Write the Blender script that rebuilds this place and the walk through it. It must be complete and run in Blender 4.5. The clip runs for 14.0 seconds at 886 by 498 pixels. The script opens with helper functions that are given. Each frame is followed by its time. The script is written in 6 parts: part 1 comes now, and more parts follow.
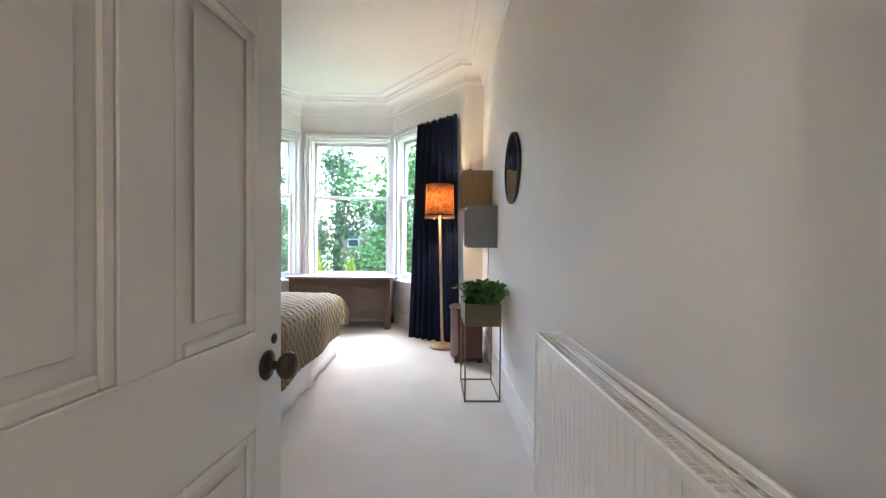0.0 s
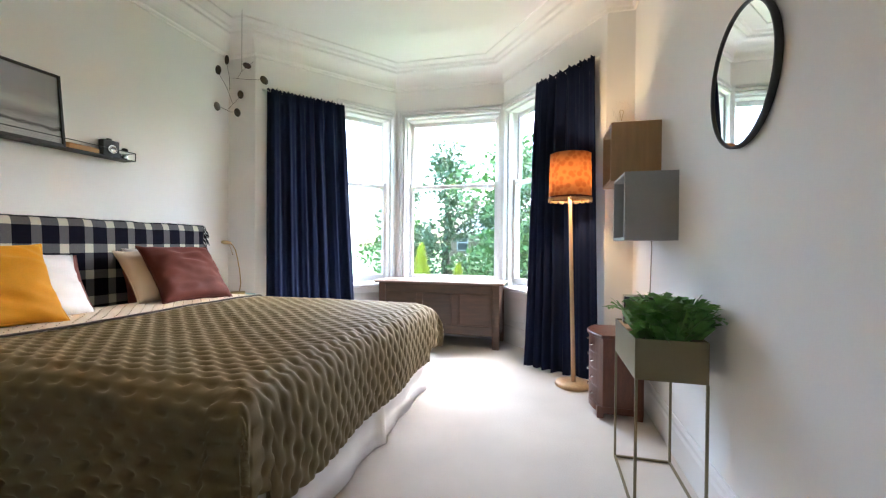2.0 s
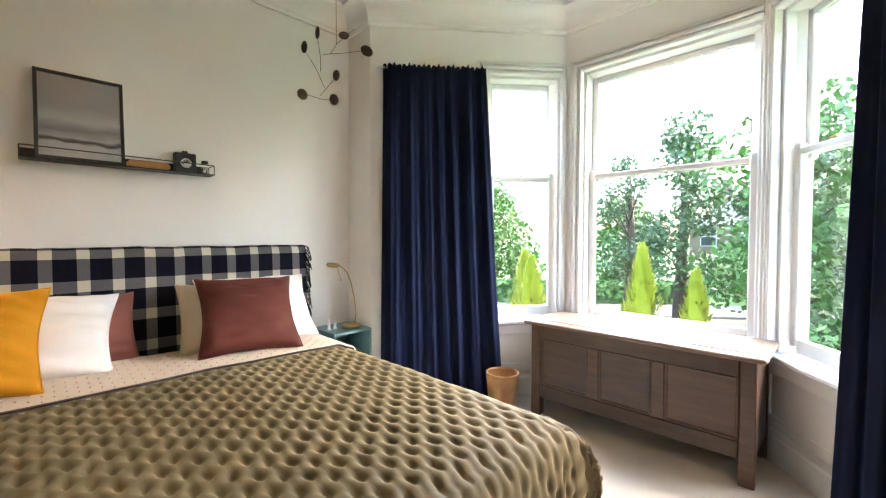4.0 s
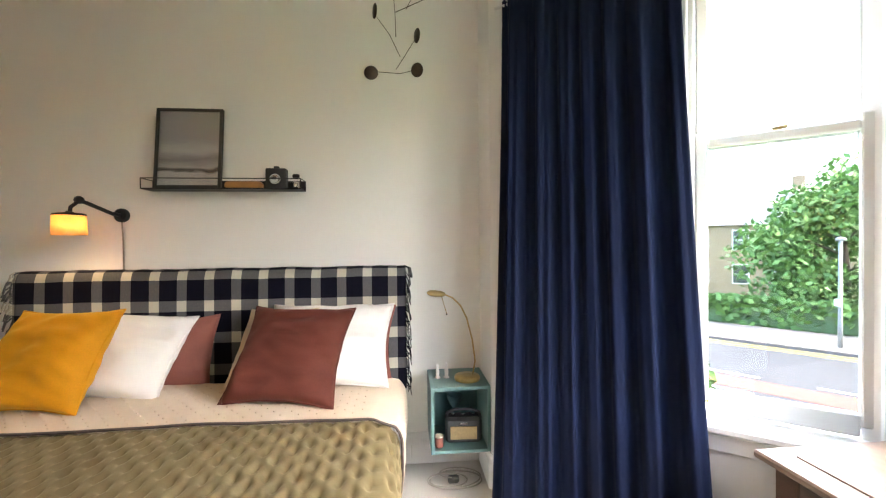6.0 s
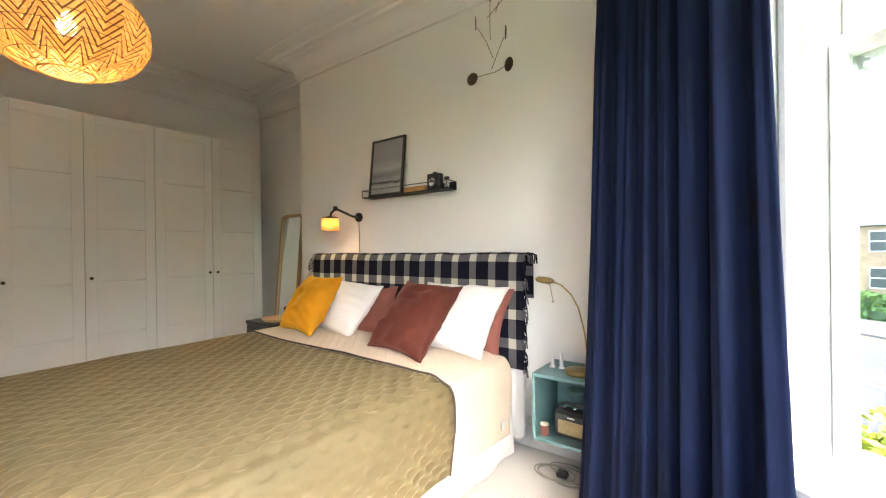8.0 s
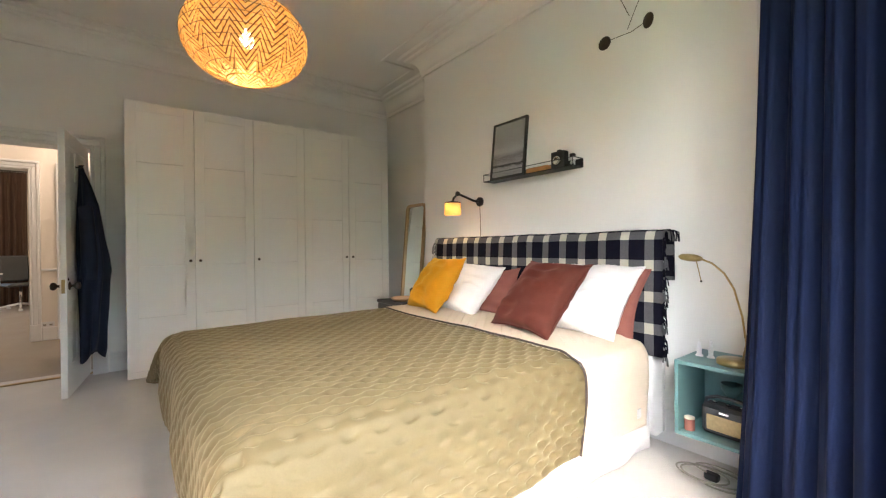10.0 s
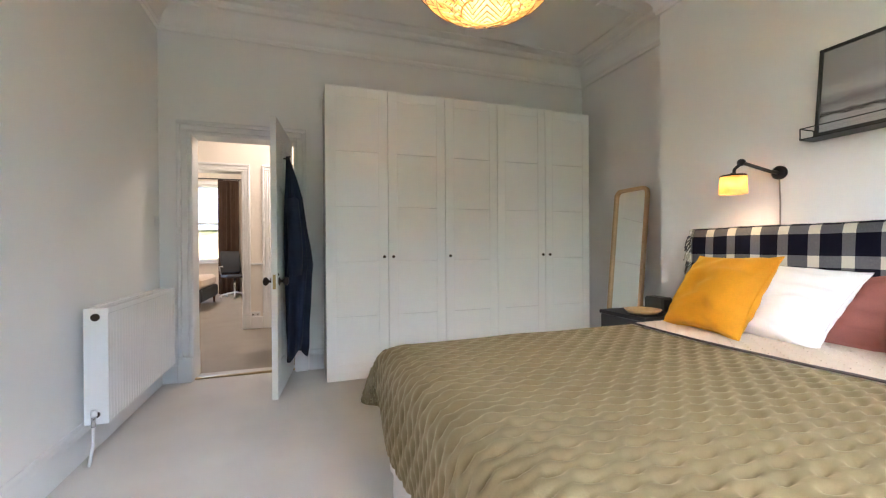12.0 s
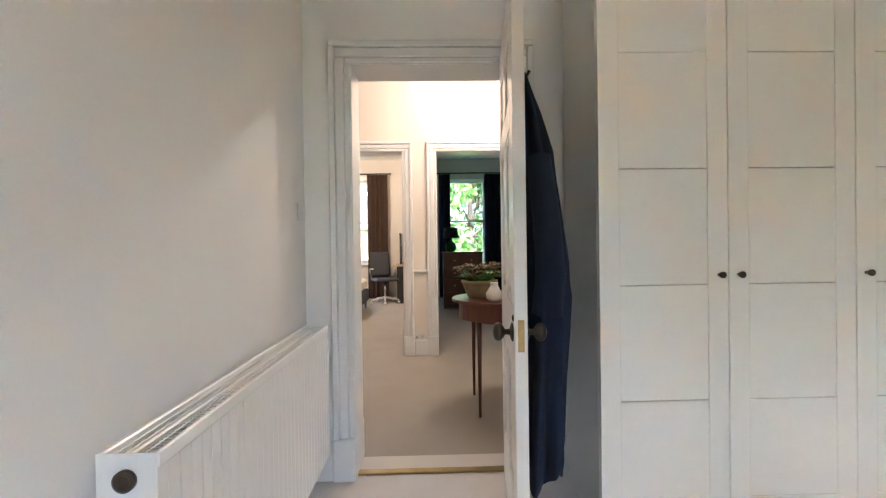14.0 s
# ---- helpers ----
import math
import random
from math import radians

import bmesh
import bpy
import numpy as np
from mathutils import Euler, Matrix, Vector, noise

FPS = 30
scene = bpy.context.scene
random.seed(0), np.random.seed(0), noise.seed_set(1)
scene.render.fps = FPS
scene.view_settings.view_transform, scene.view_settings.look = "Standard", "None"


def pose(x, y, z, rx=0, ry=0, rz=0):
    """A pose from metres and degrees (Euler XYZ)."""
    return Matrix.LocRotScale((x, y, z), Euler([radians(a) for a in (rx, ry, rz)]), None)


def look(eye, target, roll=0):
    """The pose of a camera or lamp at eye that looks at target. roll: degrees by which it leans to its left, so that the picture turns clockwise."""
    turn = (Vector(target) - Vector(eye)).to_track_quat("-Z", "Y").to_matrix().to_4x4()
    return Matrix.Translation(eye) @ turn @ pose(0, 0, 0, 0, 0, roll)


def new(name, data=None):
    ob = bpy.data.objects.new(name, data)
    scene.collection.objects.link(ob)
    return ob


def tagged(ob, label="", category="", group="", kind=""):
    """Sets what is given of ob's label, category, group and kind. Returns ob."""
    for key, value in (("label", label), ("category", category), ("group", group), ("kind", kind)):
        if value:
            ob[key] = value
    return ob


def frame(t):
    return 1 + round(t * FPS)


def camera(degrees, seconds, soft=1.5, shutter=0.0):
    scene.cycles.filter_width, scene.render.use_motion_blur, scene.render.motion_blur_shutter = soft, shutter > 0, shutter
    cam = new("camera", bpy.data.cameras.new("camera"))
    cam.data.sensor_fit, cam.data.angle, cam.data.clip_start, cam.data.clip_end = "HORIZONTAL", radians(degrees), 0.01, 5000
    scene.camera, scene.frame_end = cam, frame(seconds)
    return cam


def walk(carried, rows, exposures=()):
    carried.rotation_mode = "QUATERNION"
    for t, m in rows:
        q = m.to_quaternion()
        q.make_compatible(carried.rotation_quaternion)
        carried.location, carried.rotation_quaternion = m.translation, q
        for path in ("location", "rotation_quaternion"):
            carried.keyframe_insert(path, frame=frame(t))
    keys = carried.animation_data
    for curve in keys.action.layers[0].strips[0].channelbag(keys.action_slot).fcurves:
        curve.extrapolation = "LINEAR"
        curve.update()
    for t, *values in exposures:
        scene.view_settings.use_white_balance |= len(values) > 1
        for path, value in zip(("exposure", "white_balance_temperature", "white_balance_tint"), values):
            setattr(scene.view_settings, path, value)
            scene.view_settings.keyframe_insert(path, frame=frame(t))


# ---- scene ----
cam = camera(94.9, 14.0, soft=1.2)
PATH = [
    (0, (-0.512, -0.232, 1.098), (-0.474, 1.768, 1.065), 0.5),
    (0.5, (-0.556, -0.030, 1.086), (-0.569, 1.970, 1.058), 0.4),
    (1, (-0.580, 0.235, 1.084), (-0.680, 2.232, 1.060), 0.3),
    (1.5, (-0.619, 0.542, 1.034), (-0.879, 2.525, 1.019), 0.5),
    (2, (-0.635, 0.88, 1.02), (-1.126, 2.818, 1.003), 0.5),
    (2.5, (-0.678, 1.212, 1.041), (-1.411, 3.072, 1.016), 0.4),
    (3, (-0.684, 1.598, 1.107), (-1.655, 3.346, 1.071), 0.4),
    (5.5, (-1.093, 3.46, 1.309), (-3.005, 4.044, 1.268), -0.6),
    (6, (-1.219, 3.746, 1.299), (-3.21, 3.938, 1.272), -0.6),
    (6.5, (-1.314, 4.065, 1.298), (-3.3, 3.826, 1.257), -0.8),
    (7, (-1.319, 4.356, 1.31), (-3.203, 3.686, 1.277), -0.8),
    (7.5, (-1.329, 4.616, 1.265), (-3.078, 3.648, 1.249), -0.4),
    (8, (-1.334, 4.785, 1.207), (-2.935, 3.586, 1.203), -0.7),
    (9.2, (-1.310, 4.765, 1.13), (-2.66, 3.29, 1.12), -0.6),
    (10.5, (-1.248, 4.655, 1.083), (-2.364, 2.995, 1.073), -0.5),
    (11, (-1.204, 4.42, 1.096), (-2.188, 2.679, 1.082), -0.3),
    (11.5, (-1.127, 4.124, 1.074), (-1.956, 2.304, 1.064), -0.3),
    (12, (-1.084, 3.761, 1.065), (-1.729, 1.868, 1.057), -0.4),
    (12.5, (-1.027, 3.359, 1.073), (-1.439, 1.402, 1.061), -0.4),
    (13, (-0.881, 2.897, 1.09), (-1.101, 0.91, 1.076), -0.4),
    (13.5, (-0.753, 2.428, 1.102), (-0.849, 0.431, 1.085), -0.6),
    (14, (-0.616, 1.964, 1.116), (-0.661, -0.035, 1.101), -0.8),
]
ROWS = [(t, look(eye, target, roll)) for t, eye, target, roll in PATH]
EXPO = [(0.0, 4.9, 5550, 10), (1.5, 4.9, 5550, 10), (3.0, 4.9, 5900, 10), (5.5, 4.72, 6300, 10), (8.0, 4.8, 6450, 10), (10.5, 4.9, 6000, 10), (12.5, 5.35, 5550, 10), (14.0, 5.45, 5680, 10)]
walk(cam, ROWS, EXPO)

# ---- world and lights ----
world = bpy.data.worlds.new("world")
scene.world = world
world.use_nodes = True
wn = world.node_tree.nodes
sky = wn.new("ShaderNodeTexSky")
sky.sky_type = "NISHITA"
sky.sun_disc = False
sky.sun_elevation = radians(45)
sky.sun_rotation = radians(30)
sky.air_density, sky.dust_density, sky.ozone_density = 1.0, 4.0, 1.0
wn["Background"].inputs["Strength"].default_value = 0.15
world.node_tree.links.new(sky.outputs[0], wn["Background"].inputs[0])

sun = bpy.data.lights.new("sun", "SUN")
sun.energy, sun.angle, sun.color = 0.5, radians(45), (1.0, 0.96, 0.90)
new("sun", sun).matrix_world = look((-9, 15.6, 14.6), (-1.7, 3, 0))


def bulb_light(name, loc, watts, colour, radius=0.03):
    d = bpy.data.lights.new(name, "POINT")
    d.energy, d.color, d.shadow_soft_size = watts, colour, radius
    o = new(name, d)
    o.location = loc
    return o


WARM = (1.0, 0.67, 0.34)
bulb_light("pendant_light", (-1.82, 2.19, 2.26), 0.9, WARM, 0.05)
bulb_light("floor_lamp_light", (-0.47, 3.98, 1.53), 0.9, WARM, 0.04)
bulb_light("wall_lamp_light", (-3.42, 2.085, 1.42), 0.13, WARM, 0.03)
bulb_light("hall_light", (-1.15, -1.35, 2.72), 1.4, (1.0, 0.78, 0.6), 0.08)
# fill light, added to brighten the far room with a warm tone
bulb_light("far_room_fill", (1.3, -4.6, 2.6), 2.6, (1.0, 0.76, 0.55), 0.08)


# ---- materials ----
def nodes_of(name):
    m = bpy.data.materials.new(name)
    m.use_nodes = True
    t = m.node_tree
    return m, t.nodes, t.links, t.nodes["Principled BSDF"]


def math_node(n, l, op, a, b=None):
    k = n.new("ShaderNodeMath")
    k.operation = op
    for i, v in enumerate((a, b)):
        if v is None:
            continue
        if isinstance(v, (int, float)):
            k.inputs[i].default_value = v
        else:
            l.new(v, k.inputs[i])
    return k.outputs[0]


def mat(name, colour, rough=0.6, metal=0.0, var=0.12, scale=6.0, fine=90.0, bump=0.1, stretch=(1, 1, 1),
        rand=0.0, sheen=0.0, spec=0.5, depth=0.004, rv=0.12):
    """A surface with two scales of variation and fine relief."""
    m, n, l, p = nodes_of(name)
    tc = n.new("ShaderNodeTexCoord")
    mp = n.new("ShaderNodeMapping")
    mp.inputs["Scale"].default_value = stretch
    l.new(tc.outputs["Object"], mp.inputs[0])
    a, b = n.new("ShaderNodeTexNoise"), n.new("ShaderNodeTexNoise")
    a.inputs["Scale"].default_value, a.inputs["Detail"].default_value = scale, 5
    b.inputs["Scale"].default_value, b.inputs["Detail"].default_value = fine, 4
    for k in (a, b):
        l.new(mp.outputs[0], k.inputs["Vector"])
    mix = math_node(n, l, "ADD", math_node(n, l, "MULTIPLY", a.outputs[0], 0.6), math_node(n, l, "MULTIPLY", b.outputs[0], 0.4))
    if rand:
        oi = n.new("ShaderNodeObjectInfo")
        mix = math_node(n, l, "ADD", mix, math_node(n, l, "MULTIPLY", math_node(n, l, "SUBTRACT", oi.outputs["Random"], 0.5), rand))
    r = n.new("ShaderNodeValToRGB")
    c = Vector(colour)
    r.color_ramp.elements[0].position, r.color_ramp.elements[1].position = 0.3, 0.7
    r.color_ramp.elements[0].color = (*(c * (1 - var)), 1)
    r.color_ramp.elements[1].color = (*[min(v * (1 + var), 0.95) for v in c], 1)
    l.new(mix, r.inputs[0])
    l.new(r.outputs[0], p.inputs["Base Color"])
    p.inputs["Metallic"].default_value = metal
    rr = math_node(n, l, "ADD", math_node(n, l, "MULTIPLY", math_node(n, l, "SUBTRACT", b.outputs[0], 0.5), rv), rough)
    l.new(rr, p.inputs["Roughness"])
    p.inputs["Specular IOR Level"].default_value = spec
    if sheen:
        p.inputs["Sheen Weight"].default_value = sheen
        p.inputs["Sheen Roughness"].default_value = 0.4
        p.inputs["Sheen Tint"].default_value = (*[min(1, v * 3 + 0.1) for v in c], 1)
    if bump:
        k = n.new("ShaderNodeBump")
        k.inputs["Strength"].default_value, k.inputs["Distance"].default_value = bump, depth
        l.new(b.outputs[0], k.inputs["Height"])
        l.new(k.outputs[0], p.inputs["Normal"])
    return m


def glow(name, colour, strength, base=(0.8, 0.7, 0.5)):
    m, n, l, p = nodes_of(name)
    p.inputs["Base Color"].default_value = (*base, 1)
    p.inputs["Emission Color"].default_value = (*colour, 1)
    p.inputs["Emission Strength"].default_value = strength
    return m


def glass(name, rough=0.0, tint=(1, 1, 1), ior=1.25):
    """A thin pane: clear but for its tint, with a little gloss."""
    m, n, l, p = nodes_of(name)
    n.remove(p)
    tr, gl, mx = n.new("ShaderNodeBsdfTransparent"), n.new("ShaderNodeBsdfGlossy"), n.new("ShaderNodeMixShader")
    tr.inputs[0].default_value = (*tint, 1)
    gl.inputs["Roughness"].default_value = rough
    fr = n.new("ShaderNodeLayerWeight")
    fr.inputs[0].default_value = 0.5
    l.new(math_node(n, l, "ADD", math_node(n, l, "MULTIPLY", math_node(n, l, "POWER", fr.outputs["Facing"], 4.0), ior - 1), 0.03), mx.inputs[0])
    l.new(tr.outputs[0], mx.inputs[1])
    l.new(gl.outputs[0], mx.inputs[2])
    l.new(mx.outputs[0], n["Material Output"].inputs[0])
    return m


def cloth_shade(name, colour, dots=None, trans=0.5):
    """Lamp shade cloth that lets light through, with a printed pattern."""
    m, n, l, p = nodes_of(name)
    tc = n.new("ShaderNodeTexCoord")
    v = n.new("ShaderNodeTexVoronoi")
    v.inputs["Scale"].default_value = 26
    l.new(tc.outputs["Object"], v.inputs["Vector"])
    r = n.new("ShaderNodeValToRGB")
    r.color_ramp.elements[0].position, r.color_ramp.elements[1].position = 0.35, 0.6
    r.color_ramp.elements[0].color = (*(dots or colour), 1)
    r.color_ramp.elements[1].color = (*colour, 1)
    l.new(v.outputs["Distance"], r.inputs[0])
    d, t, mx = n.new("ShaderNodeBsdfDiffuse"), n.new("ShaderNodeBsdfTranslucent"), n.new("ShaderNodeMixShader")
    mx.inputs[0].default_value = trans
    l.new(r.outputs[0], d.inputs[0])
    l.new(r.outputs[0], t.inputs[0])
    l.new(d.outputs[0], mx.inputs[1])
    l.new(t.outputs[0], mx.inputs[2])
    l.new(mx.outputs[0], n["Material Output"].inputs[0])
    return m


def plaid(name):
    """Black and cream check: warp and weft bands over one another."""
    m, n, l, p = nodes_of(name)
    tc = n.new("ShaderNodeTexCoord")
    s = n.new("ShaderNodeSeparateXYZ")
    l.new(tc.outputs["Object"], s.inputs[0])

    def band(sock, period, shift, width):
        f = math_node(n, l, "FRACT", math_node(n, l, "ADD", math_node(n, l, "DIVIDE", sock, period), shift))
        return math_node(n, l, "LESS_THAN", f, width)
    a = band(s.outputs[1], 0.138, 0.50, 0.36)
    zz = math_node(n, l, "SUBTRACT", s.outputs[2], math_node(n, l, "MULTIPLY", s.outputs[0], 0.7))
    b = band(zz, 0.172, 0.30, 0.34)
    both = math_node(n, l, "MULTIPLY", math_node(n, l, "ADD", a, b), 0.5)
    w = n.new("ShaderNodeTexNoise")
    w.inputs["Scale"].default_value = 220
    l.new(tc.outputs["Object"], w.inputs["Vector"])
    fac = math_node(n, l, "ADD", both, math_node(n, l, "MULTIPLY", math_node(n, l, "SUBTRACT", w.outputs[0], 0.5), 0.12))
    r = n.new("ShaderNodeValToRGB")
    e = r.color_ramp.elements
    e[0].position, e[0].color = 0.15, (0.006, 0.006, 0.013, 1)
    e[1].position, e[1].color = 0.9, (0.52, 0.49, 0.40, 1)
    k = e.new(0.5)
    k.color = (0.10, 0.10, 0.105, 1)
    l.new(fac, r.inputs[0])
    l.new(r.outputs[0], p.inputs["Base Color"])
    p.inputs["Roughness"].default_value = 0.95
    p.inputs["Sheen Weight"].default_value = 0.02
    p.inputs["Specular IOR Level"].default_value = 0.08
    bp = n.new("ShaderNodeBump")
    bp.inputs["Strength"].default_value, bp.inputs["Distance"].default_value = 0.4, 0.002
    l.new(w.outputs[0], bp.inputs["Height"])
    l.new(bp.outputs[0], p.inputs["Normal"])
    return m


def photo_print(name):
    """Black and white print: clouded sky over a dark shore and pale sand."""
    m, n, l, p = nodes_of(name)
    tc = n.new("ShaderNodeTexCoord")
    s = n.new("ShaderNodeSeparateXYZ")
    l.new(tc.outputs["Object"], s.inputs[0])
    mp = n.new("ShaderNodeMapping")
    mp.inputs["Scale"].default_value = (1, 5, 14)
    l.new(tc.outputs["Object"], mp.inputs[0])
    w = n.new("ShaderNodeTexNoise")
    w.inputs["Scale"].default_value, w.inputs["Detail"].default_value = 1.6, 8
    l.new(mp.outputs[0], w.inputs["Vector"])
    h = math_node(n, l, "ADD", math_node(n, l, "DIVIDE", s.outputs[2], 0.40), math_node(n, l, "MULTIPLY", math_node(n, l, "SUBTRACT", w.outputs[0], 0.5), 0.16))
    r = n.new("ShaderNodeValToRGB")
    e = r.color_ramp.elements
    e[0].position, e[0].color = 0.05, (0.42, 0.42, 0.43, 1)
    e[1].position, e[1].color = 1.0, (0.33, 0.33, 0.34, 1)
    for pos, v in ((0.21, 0.4), (0.235, 0.06), (0.26, 0.09), (0.28, 0.36), (0.4, 0.2), (0.52, 0.42), (0.7, 0.30)):
        k = e.new(pos)
        k.color = (v, v, v * 1.02, 1)
    l.new(h, r.inputs[0])
    l.new(r.outputs[0], p.inputs["Base Color"])
    p.inputs["Roughness"].default_value = 0.25
    return m


M_WALL = mat("wall_paint", (0.82, 0.81, 0.785), 0.75, var=0.025, scale=1.5, fine=160, bump=0.05)
M_CEIL = mat("ceiling_paint", (0.84, 0.83, 0.80), 0.8, var=0.02, scale=1.2, fine=120, bump=0.04)
M_TRIM = mat("gloss_white_paint", (0.74, 0.74, 0.73), 0.3, var=0.008, scale=2, fine=9, bump=0, rv=0.0)
M_DOOR = mat("door_paint", (0.76, 0.75, 0.71), 0.28, var=0.006, scale=2, fine=9, bump=0, rv=0.0)
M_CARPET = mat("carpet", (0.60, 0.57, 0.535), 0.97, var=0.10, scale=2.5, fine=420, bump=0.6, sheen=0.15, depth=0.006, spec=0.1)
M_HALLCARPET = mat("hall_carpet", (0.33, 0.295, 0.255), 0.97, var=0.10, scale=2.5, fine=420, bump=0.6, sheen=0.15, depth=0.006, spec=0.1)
M_HALLWALL = mat("hall_paint", (0.78, 0.72, 0.64), 0.75, var=0.025, scale=1.5, fine=160, bump=0.05)
M_WARDROBE = mat("wardrobe_white", (0.84, 0.83, 0.79), 0.2, var=0.006, scale=2, fine=9, bump=0, rv=0.0)
M_RAD = mat("radiator_enamel", (0.82, 0.82, 0.80), 0.25, var=0.006, scale=2, fine=9, bump=0, rv=0.0)
M_CHROME = mat("chrome", (0.75, 0.75, 0.76), 0.15, 1.0, var=0.04, scale=20, bump=0.02)
M_BRASS = mat("aged_brass", (0.42, 0.31, 0.14), 0.32, 1.0, var=0.2, scale=15, bump=0.05)
M_DARKBRONZE = mat("dark_bronze", (0.05, 0.035, 0.025), 0.35, 0.6, var=0.3, scale=25, bump=0.05)
M_BLACKMETAL = mat("black_metal", (0.018, 0.018, 0.02), 0.45, 0.3, var=0.2, scale=20, bump=0.05)
M_BLACK = mat("black_plastic", (0.02, 0.02, 0.022), 0.5, var=0.2, scale=20, bump=0.05)
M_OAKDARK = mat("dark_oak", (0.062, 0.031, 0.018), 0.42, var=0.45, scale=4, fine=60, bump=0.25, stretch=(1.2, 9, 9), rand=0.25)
# lid colour, paler and greyer than the chest's sides
M_OAKTOP = mat("paler_oak_top", (0.19, 0.125, 0.09), 0.38, var=0.4, scale=4, fine=60, bump=0.2, stretch=(1.2, 9, 9))
M_MAHOG = mat("mahogany", (0.105, 0.034, 0.018), 0.3, var=0.4, scale=4, fine=50, bump=0.12, stretch=(9, 9, 1.2))
M_OAKPALE = mat("pale_oak", (0.52, 0.35, 0.19), 0.45, var=0.2, scale=4, fine=70, bump=0.15, stretch=(9, 9, 1.0))
M_OAKBOX = mat("oak_veneer", (0.36, 0.24, 0.125), 0.45, var=0.18, scale=4, fine=70, bump=0.12, stretch=(9, 9, 1.0))
M_GREYBOX = mat("grey_lacquer", (0.30, 0.31, 0.31), 0.45, var=0.04, scale=5, bump=0.03)
M_WHITEBOX = mat("white_board", (0.62, 0.62, 0.60), 0.5, var=0.04, scale=5, bump=0.03)
M_TEAL = mat("teal_lacquer", (0.13, 0.24, 0.245), 0.42, var=0.06, scale=5, bump=0.03)
M_OLIVEMETAL = mat("olive_metal", (0.17, 0.145, 0.075), 0.5, var=0.06, scale=5, bump=0.03)
M_QUILT = mat("olive_velvet", (0.146, 0.115, 0.058), 0.6, var=0.14, scale=5, fine=220, bump=0.25, sheen=0.5, depth=0.002, spec=0.25)
M_CREAM = mat("cream_cotton", (0.66, 0.56, 0.45), 0.85, var=0.05, scale=8, fine=260, bump=0.35, sheen=0.15, depth=0.003, spec=0.2)
M_PIPING = mat("dark_piping", (0.05, 0.035, 0.03), 0.8, var=0.2, scale=20, bump=0.1)
M_WHITELINEN = mat("white_linen", (0.80, 0.79, 0.79), 0.85, var=0.03, scale=6, fine=250, bump=0.2, sheen=0.1, depth=0.002, spec=0.2)
M_YELLOW = mat("mustard_velvet", (0.62, 0.27, 0.008), 0.7, var=0.14, scale=7, fine=200, bump=0.2, sheen=0.3, depth=0.002, spec=0.2)
M_BROWN = mat("russet_velvet", (0.105, 0.028, 0.02), 0.7, var=0.2, scale=7, fine=200, bump=0.2, sheen=0.35, depth=0.002, spec=0.2)
M_PINK = mat("dusty_rose_cotton", (0.27, 0.105, 0.085), 0.85, var=0.1, scale=7, fine=200, bump=0.2, spec=0.2)
M_NAVY = mat("navy_velvet", (0.0055, 0.011, 0.038), 0.75, var=0.3, scale=3, fine=200, bump=0.15, sheen=0.09, depth=0.002, spec=0.15)
M_COAT = mat("navy_cotton", (0.014, 0.020, 0.042), 0.9, var=0.2, scale=6, fine=200, bump=0.2, sheen=0.1, depth=0.002, spec=0.2)
M_PLAID = plaid("plaid_wool")
M_PHOTO = photo_print("beach_print")
# grey tint darkens the bright outdoors behind the panes, to balance it with the room
M_GLASS = glass("dimmed_window_glass", tint=(0.74, 0.755, 0.75))
M_CLEAR = glass("clear_glass", 0.02, ior=1.07)
M_MIRROR, _n, _l, _p = nodes_of("mirror_silver")
_p.inputs["Base Color"].default_value, _p.inputs["Metallic"].default_value, _p.inputs["Roughness"].default_value = (0.82, 0.86, 0.86, 1), 1, 0.01
M_SHADE = cloth_shade("printed_shade", (0.50, 0.29, 0.13), (0.38, 0.19, 0.085), 0.45)
M_AMBER = cloth_shade("amber_shade", (0.86, 0.60, 0.30), (0.82, 0.56, 0.27), 0.4)
M_RATTAN = mat("bamboo_strip", (0.66, 0.40, 0.13), 0.6, var=0.25, scale=20, bump=0.1)
M_BULB = glow("lit_bulb", (1.0, 0.74, 0.42), 6)
M_PLANT = mat("fern_leaf", (0.10, 0.25, 0.05), 0.5, var=0.4, scale=20, bump=0.1)
M_SOIL = mat("soil", (0.04, 0.028, 0.02), 0.95, var=0.4, scale=30, bump=0.5)
M_PAPER = mat("paper_cover", (0.62, 0.60, 0.55), 0.4, var=0.1, scale=12, bump=0.02)
M_COVERG = mat("green_cover", (0.16, 0.26, 0.08), 0.35, var=0.4, scale=14, bump=0.02)
M_COVERR = mat("red_print", (0.42, 0.04, 0.03), 0.35, var=0.3, scale=14, bump=0.02)
M_TAN = mat("tan_leather", (0.42, 0.20, 0.06), 0.5, var=0.15, scale=20, bump=0.1)
M_TERRA = mat("mossy_terracotta", (0.26, 0.20, 0.12), 0.85, var=0.35, scale=14, bump=0.4)
M_RUSTLEAF = mat("red_green_leaf", (0.11, 0.075, 0.03), 0.6, var=0.6, scale=30, bump=0.1)
M_CORD = mat("grey_cord", (0.30, 0.28, 0.24), 0.7, var=0.1, scale=20, bump=0.05)
M_WICKER = mat("turned_wood", (0.38, 0.2, 0.08), 0.5, var=0.3, scale=9, bump=0.2)
M_SPEAKER = mat("speaker_cloth", (0.42, 0.32, 0.16), 0.8, var=0.15, scale=60, bump=0.3)
M_DARKGREY = mat("charcoal_leatherette", (0.035, 0.037, 0.042), 0.5, var=0.15, scale=40, bump=0.2)
